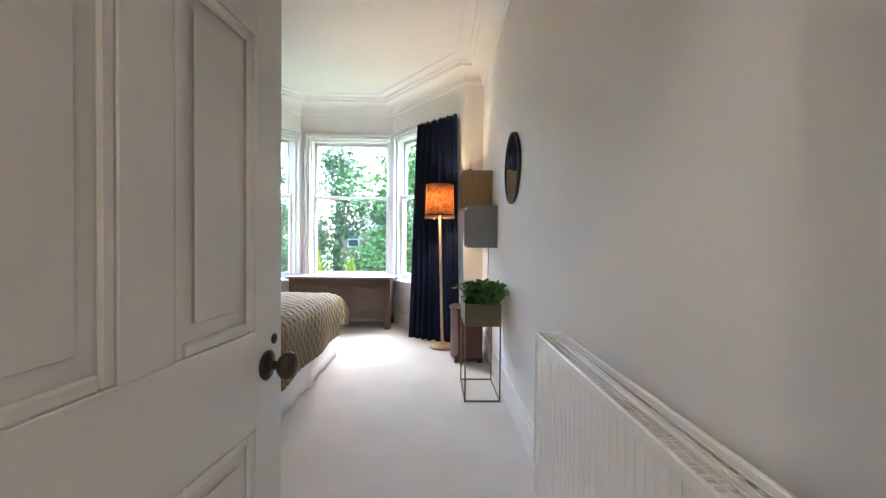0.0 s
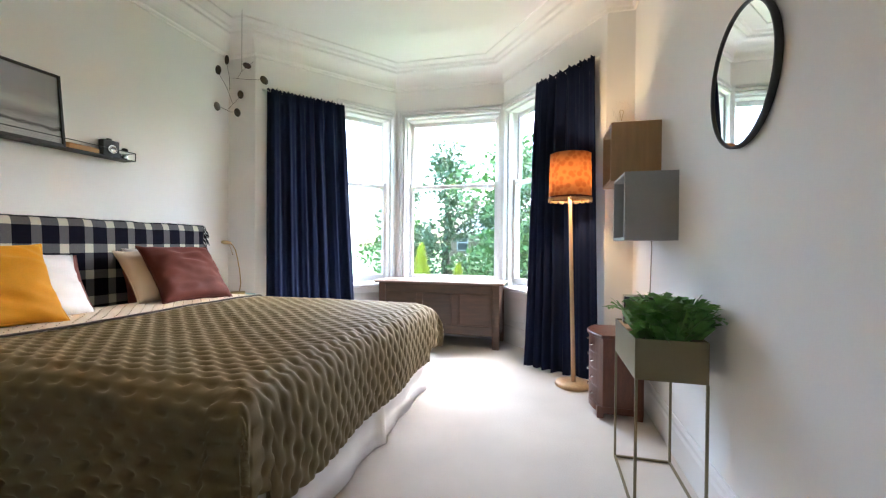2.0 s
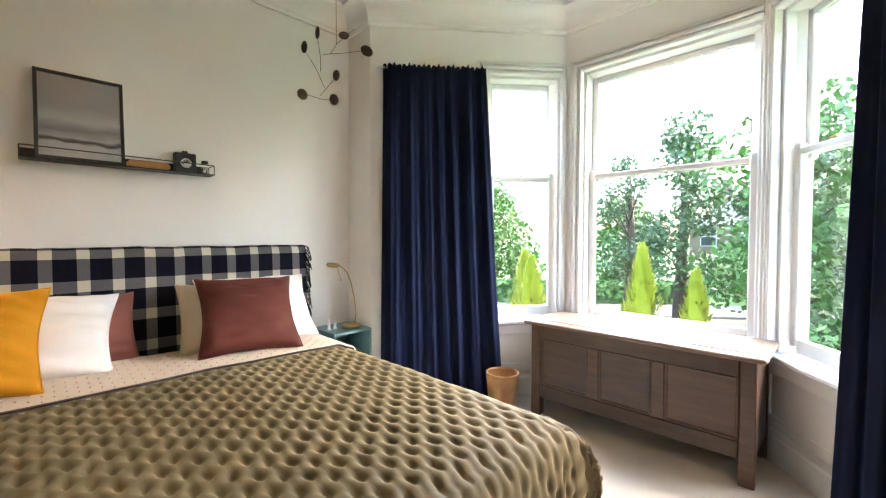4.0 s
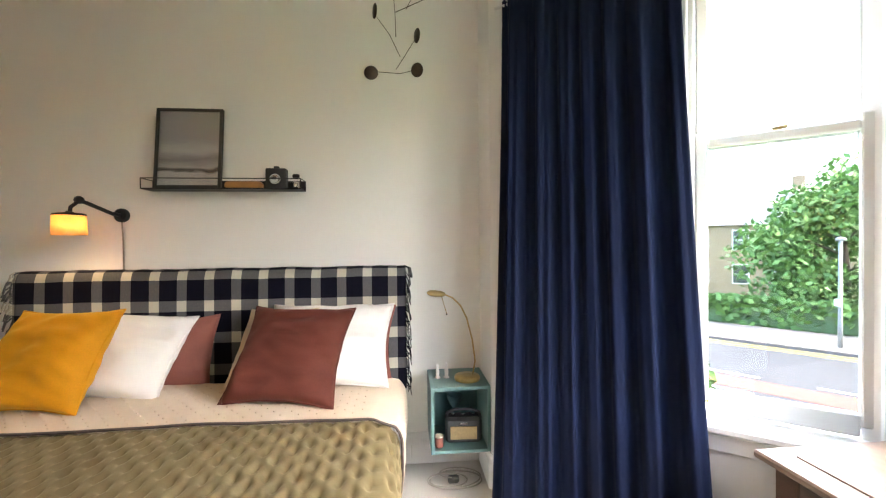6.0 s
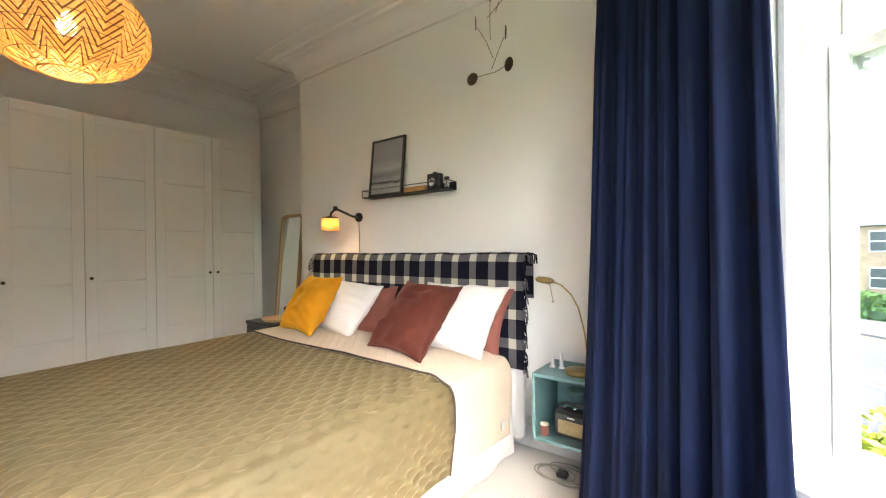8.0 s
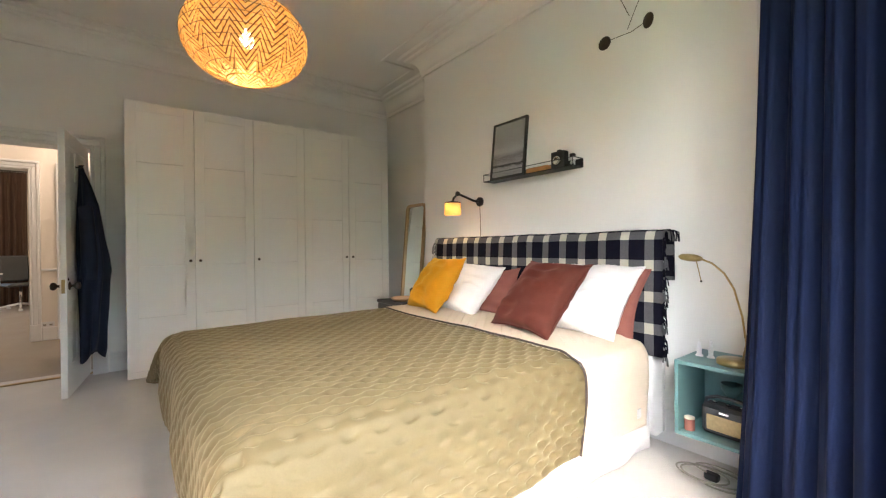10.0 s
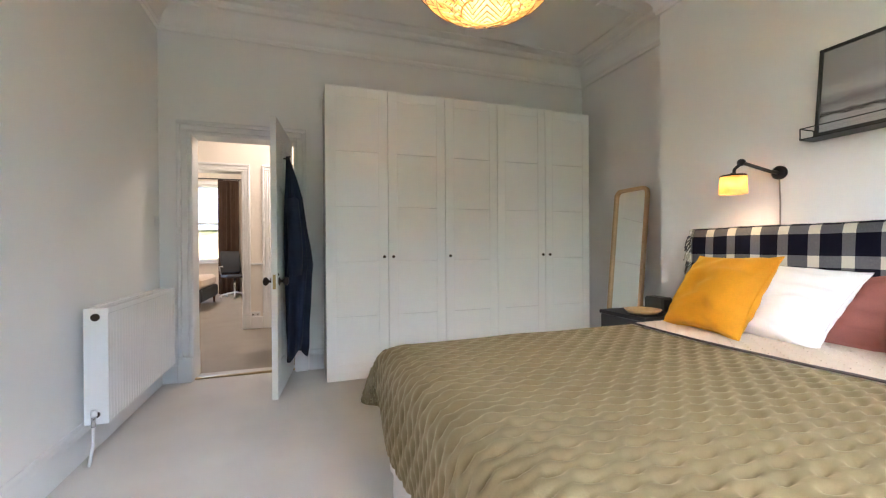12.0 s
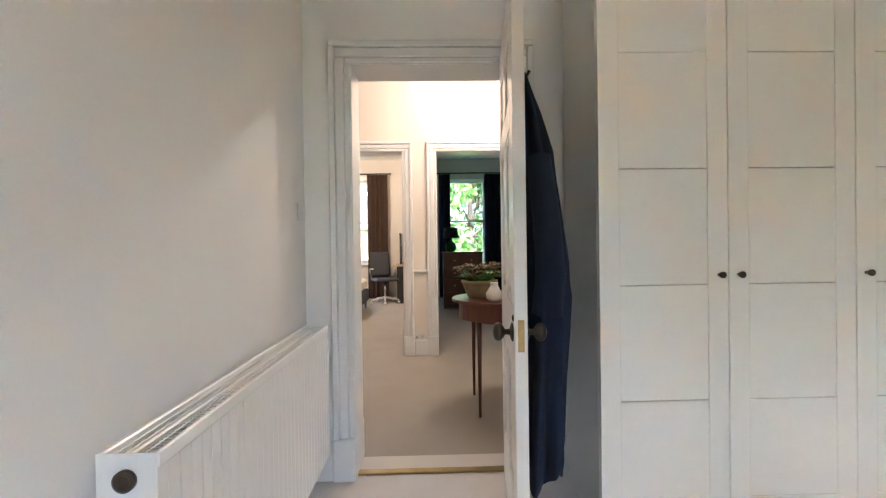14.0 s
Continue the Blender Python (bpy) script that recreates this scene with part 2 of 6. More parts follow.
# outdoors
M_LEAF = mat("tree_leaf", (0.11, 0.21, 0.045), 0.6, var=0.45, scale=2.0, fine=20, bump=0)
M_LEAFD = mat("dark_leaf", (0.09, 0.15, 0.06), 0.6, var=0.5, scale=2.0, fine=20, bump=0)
M_LEAFY = mat("golden_leaf", (0.34, 0.37, 0.03), 0.6, var=0.4, scale=2.0, fine=20, bump=0)
M_BARK = mat("bark", (0.09, 0.065, 0.045), 0.9, var=0.4, scale=8, bump=0.5)
M_GRASS = mat("grass", (0.09, 0.17, 0.035), 0.9, var=0.4, scale=1.2, fine=40, bump=0.4)
M_ROAD = mat("asphalt", (0.05, 0.05, 0.053), 0.9, var=0.2, scale=0.8, fine=60, bump=0.3)
M_PAVE = mat("pavement_slabs", (0.17, 0.155, 0.14), 0.9, var=0.2, scale=2, fine=40, bump=0.2)
M_LINE = mat("road_paint", (0.75, 0.73, 0.7), 0.8, var=0.15, scale=10, bump=0.1)
M_LINEY = mat("yellow_road_paint", (0.62, 0.42, 0.04), 0.8, var=0.15, scale=10, bump=0.1)
M_LINER = mat("red_surface", (0.26, 0.07, 0.05), 0.9, var=0.2, scale=10, bump=0.1)
M_STONE = mat("sandstone", (0.27, 0.195, 0.13), 0.9, var=0.25, scale=3, fine=20, bump=0.3)
M_SLATE = mat("slate", (0.08, 0.09, 0.11), 0.6, var=0.25, scale=6, fine=20, bump=0.3)
M_DARKPANE = mat("dark_window", (0.05, 0.055, 0.055), 0.35, var=0.2, scale=3, bump=0)
M_CREAMWALL = mat("cream_render", (0.75, 0.66, 0.36), 0.9, var=0.1, scale=3, bump=0.1)


# ---- mesh helpers ----
def link(name, bm, material, parent=None, smooth=False):
    me = bpy.data.meshes.new(name)
    bm.normal_update()
    bm.to_mesh(me)
    bm.free()
    me.materials.append(material)
    if smooth:
        me.shade_smooth()
    ob = new(name, me)
    if parent:
        ob.parent = parent
    return ob


def part(name, bm, material, parent, label="", smooth=False):
    ob = link(name, bm, material, parent, smooth)
    return tagged(ob, label) if label else ob


def structure(name, bm, material, label, category):
    return tagged(link(name, bm, material), label, category, kind="structure")


def thing(name, label, category, m=None, group="", kind=""):
    e = new(name)
    e.empty_display_size = 0.1
    if m is not None:
        e.matrix_world = m
    return tagged(e, label, category, group, kind)


def box(x0, x1, y0, y1, z0, z1, bev=0.004, bm=None, m=None):
    """A block with softened edges, added to bm or to a new bmesh."""
    own = bmesh.new()
    bmesh.ops.create_cube(own, size=1.0)
    for v in own.verts:
        v.co = Vector(((x0 + x1) / 2 + v.co.x * (x1 - x0), (y0 + y1) / 2 + v.co.y * (y1 - y0), (z0 + z1) / 2 + v.co.z * (z1 - z0)))
    if bev:
        bmesh.ops.bevel(own, geom=own.edges[:], offset=min(bev, 0.45 * min(abs(x1 - x0), abs(y1 - y0), abs(z1 - z0))), segments=1, affect="EDGES", profile=0.7)
    return merge(own, bm, m)


def merge(own, bm=None, m=None):
    if m is not None:
        bmesh.ops.transform(own, matrix=m, verts=own.verts)
    if bm is None:
        return own
    vs = [bm.verts.new(v.co) for v in own.verts]
    own.verts.index_update()
    for f in own.faces:
        nf = bm.faces.new([vs[v.index] for v in f.verts])
        nf.smooth = f.smooth
    own.free()
    return bm


def lathe(profile, seg=32, bm=None, m=None, closed=False):
    """A turned body from (radius, z) pairs, bottom to top."""
    own = bmesh.new()
    rings = []
    for r, z in profile:
        rings.append([own.verts.new((r * math.cos(2 * math.pi * i / seg), r * math.sin(2 * math.pi * i / seg), z)) for i in range(seg)])
    for a, b in zip(rings, rings[1:] + ([rings[0]] if closed else [])):
        for i in range(seg):
            f = own.faces.new((a[i], a[(i + 1) % seg], b[(i + 1) % seg], b[i]))
            f.smooth = True
    if not closed:
        own.faces.new(rings[0][::-1])
        own.faces.new(rings[-1])
    return merge(own, bm, m)


def tube(points, r, seg=10, bm=None, m=None, r1=None):
    """A round rod along points, tapering from r to r1."""
    own = bmesh.new()
    pts = [Vector(p) for p in points]
    rings = []
    side = None
    for i, p in enumerate(pts):
        d = (pts[min(i + 1, len(pts) - 1)] - pts[max(i - 1, 0)]).normalized()
        if side is None:
            side = d.orthogonal().normalized()
        side = (side - d * side.dot(d)).normalized()
        up = d.cross(side)
        rad = r + ((r1 if r1 is not None else r) - r) * i / max(1, len(pts) - 1)
        rings.append([own.verts.new(p + (side * math.cos(2 * math.pi * k / seg) + up * math.sin(2 * math.pi * k / seg)) * rad) for k in range(seg)])
    for a, b in zip(rings, rings[1:]):
        for k in range(seg):
            f = own.faces.new((a[k], a[(k + 1) % seg], b[(k + 1) % seg], b[k]))
            f.smooth = True
    own.faces.new(rings[0][::-1])
    own.faces.new(rings[-1])
    return merge(own, bm, m)


def prism(poly, z0, z1, bm=None, m=None, bev=0.0):
    own = bmesh.new()
    lo = [own.verts.new((x, y, z0)) for x, y in poly]
    hi = [own.verts.new((x, y, z1)) for x, y in poly]
    own.faces.new(lo[::-1])
    own.faces.new(hi)
    for i in range(len(poly)):
        j = (i + 1) % len(poly)
        own.faces.new((lo[i], lo[j], hi[j], hi[i]))
    bmesh.ops.recalc_face_normals(own, faces=own.faces[:])
    if bev:
        bmesh.ops.bevel(own, geom=own.edges[:], offset=bev, segments=1, affect="EDGES")
    return merge(own, bm, m)


def moulding(path, profile, closed=False, bm=None):
    """A moulding of (inward, z) pairs along a plan path that has the room on its left, with mitred corners."""
    own = bmesh.new()
    n = len(path)
    P = [Vector(p) for p in path]
    cols = []
    for i in range(n):
        d0 = (P[i] - P[i - 1]).normalized() if closed or i > 0 else (P[1] - P[0]).normalized()
        d1 = (P[(i + 1) % n] - P[i]).normalized() if closed or i < n - 1 else d0
        n0, n1 = Vector((-d0.y, d0.x)), Vector((-d1.y, d1.x))
        b = (n0 + n1).normalized()
        k = b / max(0.3, b.dot(n0))
        cols.append([own.verts.new((P[i].x + k.x * d, P[i].y + k.y * d, z)) for d, z in profile])
    for i in range(n if closed else n - 1):
        a, b = cols[i], cols[(i + 1) % n]
        for k in range(len(profile) - 1):
            own.faces.new((a[k], b[k], b[k + 1], a[k + 1]))
    if not closed:
        own.faces.new(cols[0][::-1])
        own.faces.new(cols[-1])
    bmesh.ops.recalc_face_normals(own, faces=own.faces[:])
    return merge(own, bm)


def soft_box(sx, sy, sz, power=4.0, cuts=14, wrinkle=0.0, seed=0, pinch=0.0):
    """A stuffed cushion: full in the middle, thin at the seams, corners drawn out."""
    own = bmesh.new()
    grid = {}
    rng = random.Random(seed)
    off = Vector((rng.uniform(0, 50), rng.uniform(0, 50), 0))
    for s in (1, -1):
        for i in range(cuts + 1):
            for j in range(cuts + 1):
                u, v = 2 * i / cuts - 1, 2 * j / cuts - 1
                rim = (1 - abs(u) ** power) * (1 - abs(v) ** power)
                if rim < 1e-6 and s == -1:
                    grid[s, i, j] = grid[1, i, j]
                    continue
                k = 1 - pinch * ((1 - abs(u) ** 2) * abs(v) ** 6 + (1 - abs(v) ** 2) * abs(u) ** 6)
                h = s * sz / 2 * max(rim, 0) ** 0.45
                x, y = u * sx / 2 * k, v * sy / 2 * k
                h += wrinkle * (noise.noise(Vector((x * 8, y * 8, s * 3)) + off) + 0.5 * (1 - abs(noise.noise(Vector((x * 14, y * 6, s * 7)) + off)) * 3)) * min(1, rim * 3)
                grid[s, i, j] = own.verts.new((x, y, h))
    for s in (1, -1):
        for i in range(cuts):
            for j in range(cuts):
                q = [grid[s, i, j], grid[s, i + 1, j], grid[s, i + 1, j + 1], grid[s, i, j + 1]]
                f = own.faces.new(q if s == 1 else q[::-1])
                f.smooth = True
    return own


# ---- plan ----
CEIL, CORN = 3.00, 2.80
ARX, ALX = -0.20, -3.33
BR, BL = (-1.10, 5.36), (-2.36, 5.36)
ROOM = [(0, 0), (0, 4.2), (ARX, 4.2), BR, BL, (ALX, 4.2), (-3.63, 4.2), (-3.63, 1.388), (-4.0, 1.388), (-4.0, 0)]
DOOR_X0, DOOR_X1, DOOR_H = -1.00, -0.23, 1.99

outline = [(0.2, -0.2), (0.2, 4.5), (0.0, 4.5), (-0.9, 5.66), (-2.56, 5.66), (-3.5, 4.5), (-4.2, 4.5), (-4.2, -0.2)]
structure("floor", prism(outline, -0.2, 0.0), M_CARPET, "pale grey-beige fitted carpet, close cut pile", "floor")
structure("ceiling", prism(outline, CEIL, CEIL + 0.2), M_CEIL, "white painted plaster ceiling with thin ribs", "ceiling")
structure("wall_east", box(0, 0.2, -0.2, 4.5, 0, CEIL, 0), M_WALL, "warm white painted plaster wall beside the radiator", "wall")
bm = box(-4.2, DOOR_X0 - 0.03, -0.2, 0, 0, CEIL, 0)
box(DOOR_X1 + 0.03, 0, -0.2, 0, 0, CEIL, 0, bm)
box(DOOR_X0 - 0.03, DOOR_X1 + 0.03, -0.2, 0, DOOR_H + 0.03, CEIL, 0, bm)
structure("wall_south", bm, M_WALL, "warm white painted plaster wall around the doorway", "wall")
structure("wall_west", box(-4.2, -4.0, 0, 1.388, 0, CEIL, 0), M_WALL, "warm white plaster wall of the alcove", "wall")
structure("chimney_breast", box(-4.2, -3.63, 1.388, 4.2, 0, CEIL, 0), M_WALL, "warm white plaster wall behind the bed head", "wall")
structure("wall_north_1", prism([(-4.2, 4.2), (ALX, 4.2), (ALX - 0.17, 4.42), (-4.2, 4.5)], 0, CEIL), M_WALL, "warm white plaster wall beside the bay", "wall")
structure("wall_north_2", prism([(ARX, 4.2), (0.0, 4.2), (0.0, 4.5), (ARX + 0.17, 4.42)], 0, CEIL), M_WALL, "narrow warm white plaster wall beside the bay", "wall")

# cornice: cove, steps and bead, then a thin rib on the ceiling further in
prof = [(0, CORN), (0.018, CORN), (0.022, CORN + 0.02), (0.03, CORN + 0.03)]
for i in range(9):
    a = i / 8 * math.pi / 2
    prof.append((0.03 + 0.10 * (1 - math.cos(a)), CORN + 0.035 + 0.115 * math.sin(a)))
prof += [(0.145, CORN + 0.155), (0.15, CORN + 0.175), (0.185, CORN + 0.18), (0.20, CEIL + 0.002), (0, CEIL + 0.002)]
structure("cornice", moulding(ROOM, prof, True), M_CEIL, "white moulded plaster cornice round the room", "cornice")
rib = [(0.29, CEIL), (0.295, CEIL - 0.012), (0.315, CEIL - 0.012), (0.32, CEIL)]
structure("ceiling_rib", moulding(ROOM, rib, True), M_CEIL, "thin white plaster rib on the ceiling", "cornice")
SK = [(0, 0), (0.02, 0), (0.02, 0.13), (0.014, 0.145), (0.014, 0.165), (0.006, 0.18), (0, 0.18)]
structure("baseboard_1", moulding([(-0.13, 0), (0, 0), *ROOM[1:], (-1.12, 0)], SK), M_TRIM, "white gloss painted skirting board", "skirting")

# ---- windows of the bay ----
def window(name, m, length, g0, g1, z0, z1, zm, ends, label):
    """One face of the bay in its own axes: x along the wall, y outwards."""
    e0, e1 = ends
    f = 0.075
    bm = box(-e0, g0 - f, 0, 0.19, 0, CEIL, 0)
    box(g1 + f, length + e1, 0, 0.19, 0, CEIL, 0, bm)
    box(g0 - f, g1 + f, 0, 0.19, 0, z0 - 0.09, 0, bm)
    box(g0 - f, g1 + f, 0, 0.19, z1 + 0.075, CEIL, 0, bm)
    w = tagged(link("wall_" + name, bm, M_WALL), "warm white plaster wall of the window bay", "wall", kind="structure")
    w.matrix_world = m
    win = thing(name, label, "window", m, kind="structure")
    # box frame with staff bead
    bm = bmesh.new()
    for a, b in ((g0 - f, g0 - 0.045), (g1 + 0.045, g1 + f)):
        box(a, b, 0.03, 0.185, z0 - 0.09, z1 + 0.075, 0.004, bm)
    box(g0 - 0.045, g1 + 0.045, 0.03, 0.185, z1 + 0.045, z1 + 0.075, 0.004, bm)
    part("window_frame", bm, M_TRIM, win)
    # architrave inside
    bm = bmesh.new()
    for k, (o, p) in enumerate(((0.085, 0.018), (0.05, 0.030), (0.018, 0.022))):
        t = 0.028
        lo = max(g0 - f - o, 0.004)
        hi = min(g1 + f + o, length - 0.004)
        box(lo, lo + t, -p, 0.03, z0 - 0.10, z1 + 0.075 + o, 0.006, bm)
        box(hi - t, hi, -p, 0.03, z0 - 0.10, z1 + 0.075 + o, 0.006, bm)
        box(lo + t, hi - t, -p, 0.03, z1 + 0.075 + o - t, z1 + 0.075 + o, 0.006, bm)
    part("architrave", bm, M_TRIM, win)
    for nm, a, b, y in (("upper_sash", zm, z1, 0.135), ("lower_sash", z0, zm, 0.085)):
        s = 0.04
        bm = bmesh.new()
        box(g0 - 0.044, g0, y, y + 0.042, a - 0.045, b + 0.044, 0.006, bm)
        box(g1, g1 + 0.044, y, y + 0.042, a - 0.045, b + 0.044, 0.006, bm)
        if nm == "lower_sash":
            box(g0, g1, y, y + 0.042, a - 0.08, a, 0.006, bm)
            box(g0, g1, y, y + 0.042, b - 0.018, b + 0.018, 0.006, bm)
        else:
            box(g0, g1, y, y + 0.042, b, b + 0.044, 0.006, bm)
            box(g0, g1, y, y + 0.042, a - 0.018, a + 0.018, 0.006, bm)
        sash = part(nm, bm, M_TRIM, win)
        pane = part("pane", box(g0, g1, y + 0.02, y + 0.024, a + 0.018 if nm[0] == "u" else a, b if nm[0] == "u" else b - 0.018, 0), M_GLASS, sash)
        pane.visible_shadow = False
    bm = tube([((g0 + g1) / 2 - 0.02, 0.075, zm + 0.02), ((g0 + g1) / 2 + 0.025, 0.072, zm + 0.024)], 0.007, 8)
    part("sash_catch", bm, M_BRASS, win)
    bm = box(max(g0 - f - 0.09, 0.01), min(g1 + f + 0.09, length - 0.01), -0.045, 0.22, z0 - 0.125, z0 - 0.092, 0.008)
    part("window_sill", bm, M_TRIM, win)
    # panelled apron under the sill
    a0, a1 = max(g0 - f - 0.07, 0.012), min(g1 + f + 0.07, length - 0.012)
    bm = box(a0, a1, -0.008, 0.0, 0.2, z0 - 0.126, 0.002)
    for q in ((a0, a1, z0 - 0.20, z0 - 0.13), (a0, a1, 0.19, 0.25), (a0, a0 + 0.07, 0.25, z0 - 0.20), (a1 - 0.07, a1, 0.25, z0 - 0.20)):
        box(q[0], q[1], -0.020, -0.008, q[2], q[3], 0.004, bm)
    part("apron_panel", bm, M_TRIM, win)
    return win


def wall_axes(p, q):
    """Axes of a bay face seen from inside, from its left corner p to its right corner q; y runs outwards."""
    u = (Vector(q) - Vector(p)).normalized()
    return Matrix(((u.x, -u.y, 0, p[0]), (u.y, u.x, 0, p[1]), (0, 0, 1, 0), (0, 0, 0, 1))), (Vector(q) - Vector(p)).length


mL, lenL = wall_axes((ALX, 4.2), BL)
mC, lenC = wall_axes(BL, BR)
mR, lenR = wall_axes(BR, (ARX, 4.2))
WZ0, WZ1, WZM = 0.68, 2.42, 1.70
window("window_1", mL, lenL, 0.96, 1.41, WZ0, WZ1, WZM, (0, 0.15), "white painted sash window, side face of the bay")
window("window_2", mC, lenC, 0.20, 1.16, WZ0, WZ1, WZM, (0.15, 0.15), "wide white painted sash window, middle of the bay")
window("window_3", mR, lenR, 0.11, 0.57, WZ0, WZ1, WZM, (0.15, 0), "white painted sash window, side face of the bay")

# ---- doorway, door, hall ----
def door_case(name, x0, x1, h, y, depth, into, label):
    """Lining and moulded architraves of an opening in a wall that runs along x; into: +1 if the room lies towards +y of face y."""
    d = thing(name, label, "door frame", kind="structure")
    lo, hi = min(y, y - into * depth), max(y, y - into * depth)
    bm = box(x0 - 0.03, x0, lo, hi, 0, h + 0.03, 0.002)
    box(x1, x1 + 0.03, lo, hi, 0, h + 0.03, 0.002, bm)
    box(x0, x1, lo, hi, h, h + 0.03, 0.002, bm)
    part("lining", bm, M_TRIM, d)
    for face, s in ((y, into), (y - into * depth, -into)):
        bm = bmesh.new()
        for w0, w1, p in ((0.004, 0.03, 0.014), (0.03, 0.075, 0.020), (0.075, 0.105, 0.032)):
            ya, yb = sorted((face, face + s * p))
            box(x0 - w1, x0 - w0, ya, yb, 0.2, h + w0, 0.005, bm)
            box(x1 + w0, x1 + w1, ya, yb, 0.2, h + w0, 0.005, bm)
            box(x0 - w1, x1 + w1, ya, yb, h + w0, h + w1, 0.005, bm)
        ya, yb = sorted((face, face + s * 0.036))
        for a, b in ((x0 - 0.107, x0 - 0.002), (x1 + 0.002, x1 + 0.107)):
            box(a, b, ya, yb, 0, 0.2, 0.005, bm)
        part("architrave", bm, M_TRIM, d)
    return d


door_case("door_frame", DOOR_X0, DOOR_X1, DOOR_H, 0.0, 0.2, 1, "white painted door lining with moulded architrave")
structure("door_threshold", box(DOOR_X0, DOOR_X1, -0.06, -0.02, 0, 0.012, 0.004), M_BRASS, "brass carpet bar in the doorway", "threshold")


def panel_door():
    """Leaf in its own axes: hinge at the origin, leaf along x, thickness towards -y."""
    W, H, T = 0.745, 1.975, 0.040
    a = radians(83.5)
    d = thing("door", "open white painted four-panel door with a dark knob", "door", pose(DOOR_X0 + 0.012, -0.03, 0.012, 0, 0, math.degrees(a)))
    rails = [(0, 0.22), (0.70, 0.90), (1.50, 1.60), (H - 0.11, H)]
    stiles = [(0, 0.105), (0.325, 0.42), (W - 0.105, W)]
    bm = bmesh.new()
    for x0, x1 in stiles[::2]:
        box(x0, x1, -T, 0, 0, H, 0.002, bm)
    for z0, z1 in rails:
        box(stiles[0][1], stiles[2][0], -T, 0, z0, z1, 0.002, bm)
    for (z0, z1) in ((0.22, 0.70), (0.90, 1.50), (1.60, H - 0.11)):
        box(*stiles[1], -T, 0, z0, z1, 0.002, bm)
    part("frame", bm, M_DOOR, d)
    for z0, z1 in ((0.22, 0.70), (0.90, 1.50), (1.60, H - 0.11)):
        for x0, x1 in ((0.105, 0.325), (0.42, W - 0.105)):
            bm = box(x0, x1, -T + 0.012, -0.012, z0, z1, 0)
            for ya, yb in ((-T + 0.002, -T + 0.012), (-0.012, -0.002)):
                box(x0, x0 + 0.022, ya, yb, z0, z1, 0.004, bm)
                box(x1 - 0.022, x1, ya, yb, z0, z1, 0.004, bm)
                box(x0 + 0.022, x1 - 0.022, ya, yb, z0, z0 + 0.022, 0.004, bm)
                box(x0 + 0.022, x1 - 0.022, ya, yb, z1 - 0.022, z1, 0.004, bm)
                part_y = -T + 0.006 if ya < -0.02 else -0.006
                box(x0 + 0.05, x1 - 0.05, min(part_y, (ya + yb) / 2), max(part_y, (ya + yb) / 2) + 0.001, z0 + 0.05, z1 - 0.05, 0.004, bm)
            part("panel", bm, M_DOOR, d)
    for s, y in ((-1, -T), (1, 0.0)):
        k = part("door_knob", lathe([(0.030, 0), (0.032, 0.004), (0.024, 0.008), (0.010, 0.012), (0.009, 0.026), (0.020, 0.032), (0.029, 0.042), (0.030, 0.052), (0.024, 0.062), (0.008, 0.067)], 28,
                                    m=Matrix.Translation((W - 0.065, y, 0.82)) @ pose(0, 0, 0, -90 * s)), M_DARKBRONZE, d, "dark bronze knob")
        part("keyhole_cover", lathe([(0.011, 0), (0.012, 0.003), (0.004, 0.006)], 14, m=Matrix.Translation((W - 0.035, y, 0.87)) @ pose(0, 0, 0, -90 * s)), M_DARKBRONZE, d)
    part("latch_plate", box(W, W + 0.002, -0.03, -0.01, 0.77, 0.87, 0.0005), M_BRASS, d)
    part("coat_hook", tube([(0.46, 0.0, 1.74), (0.46, 0.035, 1.735), (0.46, 0.05, 1.76)], 0.006, 8), M_BLACKMETAL, d)
    for z in (0.2, 1.7):
        part("hinge", tube([(-0.006, -0.002, z), (-0.006, -0.002, z + 0.09)], 0.006, 8), M_BRASS, d)
    return d, a


leaf, door_angle = panel_door()

# hall beyond the doorway
HX0, HX1, HY = -1.55, 1.7, -2.2
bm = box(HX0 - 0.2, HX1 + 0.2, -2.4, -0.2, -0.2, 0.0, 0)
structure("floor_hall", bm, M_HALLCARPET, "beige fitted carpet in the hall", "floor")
structure("ceiling_hall", box(HX0 - 0.2, HX1 + 0.2, -2.4, -0.2, CEIL, CEIL + 0.2, 0), M_CEIL, "white ceiling of the hall", "ceiling")
structure("wall_hall_west", box(HX0 - 0.2, HX0, HY - 0.2, -0.2, 0, CEIL, 0), M_HALLWALL, "cream painted hall wall", "wall")
structure("wall_hall_east", box(HX1, HX1 + 0.2, HY - 0.2, -0.2, 0, CEIL, 0), M_HALLWALL, "cream painted hall wall", "wall")
structure("wall_hall_north", box(0.2, HX1, -0.2, 0.0, 0, CEIL, 0), M_HALLWALL, "cream painted hall wall", "wall")
OPEN = [(-0.30, 0.48), (-1.43, -0.655)]
bm = box(HX0, -1.46, HY - 0.2, HY, 0, CEIL, 0)
box(-0.625, -0.33, HY - 0.2, HY, 0, CEIL, 0, bm)
box(0.51, HX1, HY - 0.2, HY, 0, CEIL, 0, bm)
box(-1.46, -0.625, HY - 0.2, HY, 2.11, CEIL, 0, bm)
box(-0.33, 0.51, HY - 0.2, HY, 2.11, CEIL, 0, bm)
structure("wall_hall_south", bm, M_HALLWALL, "cream painted hall wall with two doorways", "wall")
for i, (a, b) in enumerate(OPEN):
    door_case(f"door_frame_hall_{i + 1}", a, b, 2.08, HY, 0.2, 1, "white painted door lining with moulded architrave")
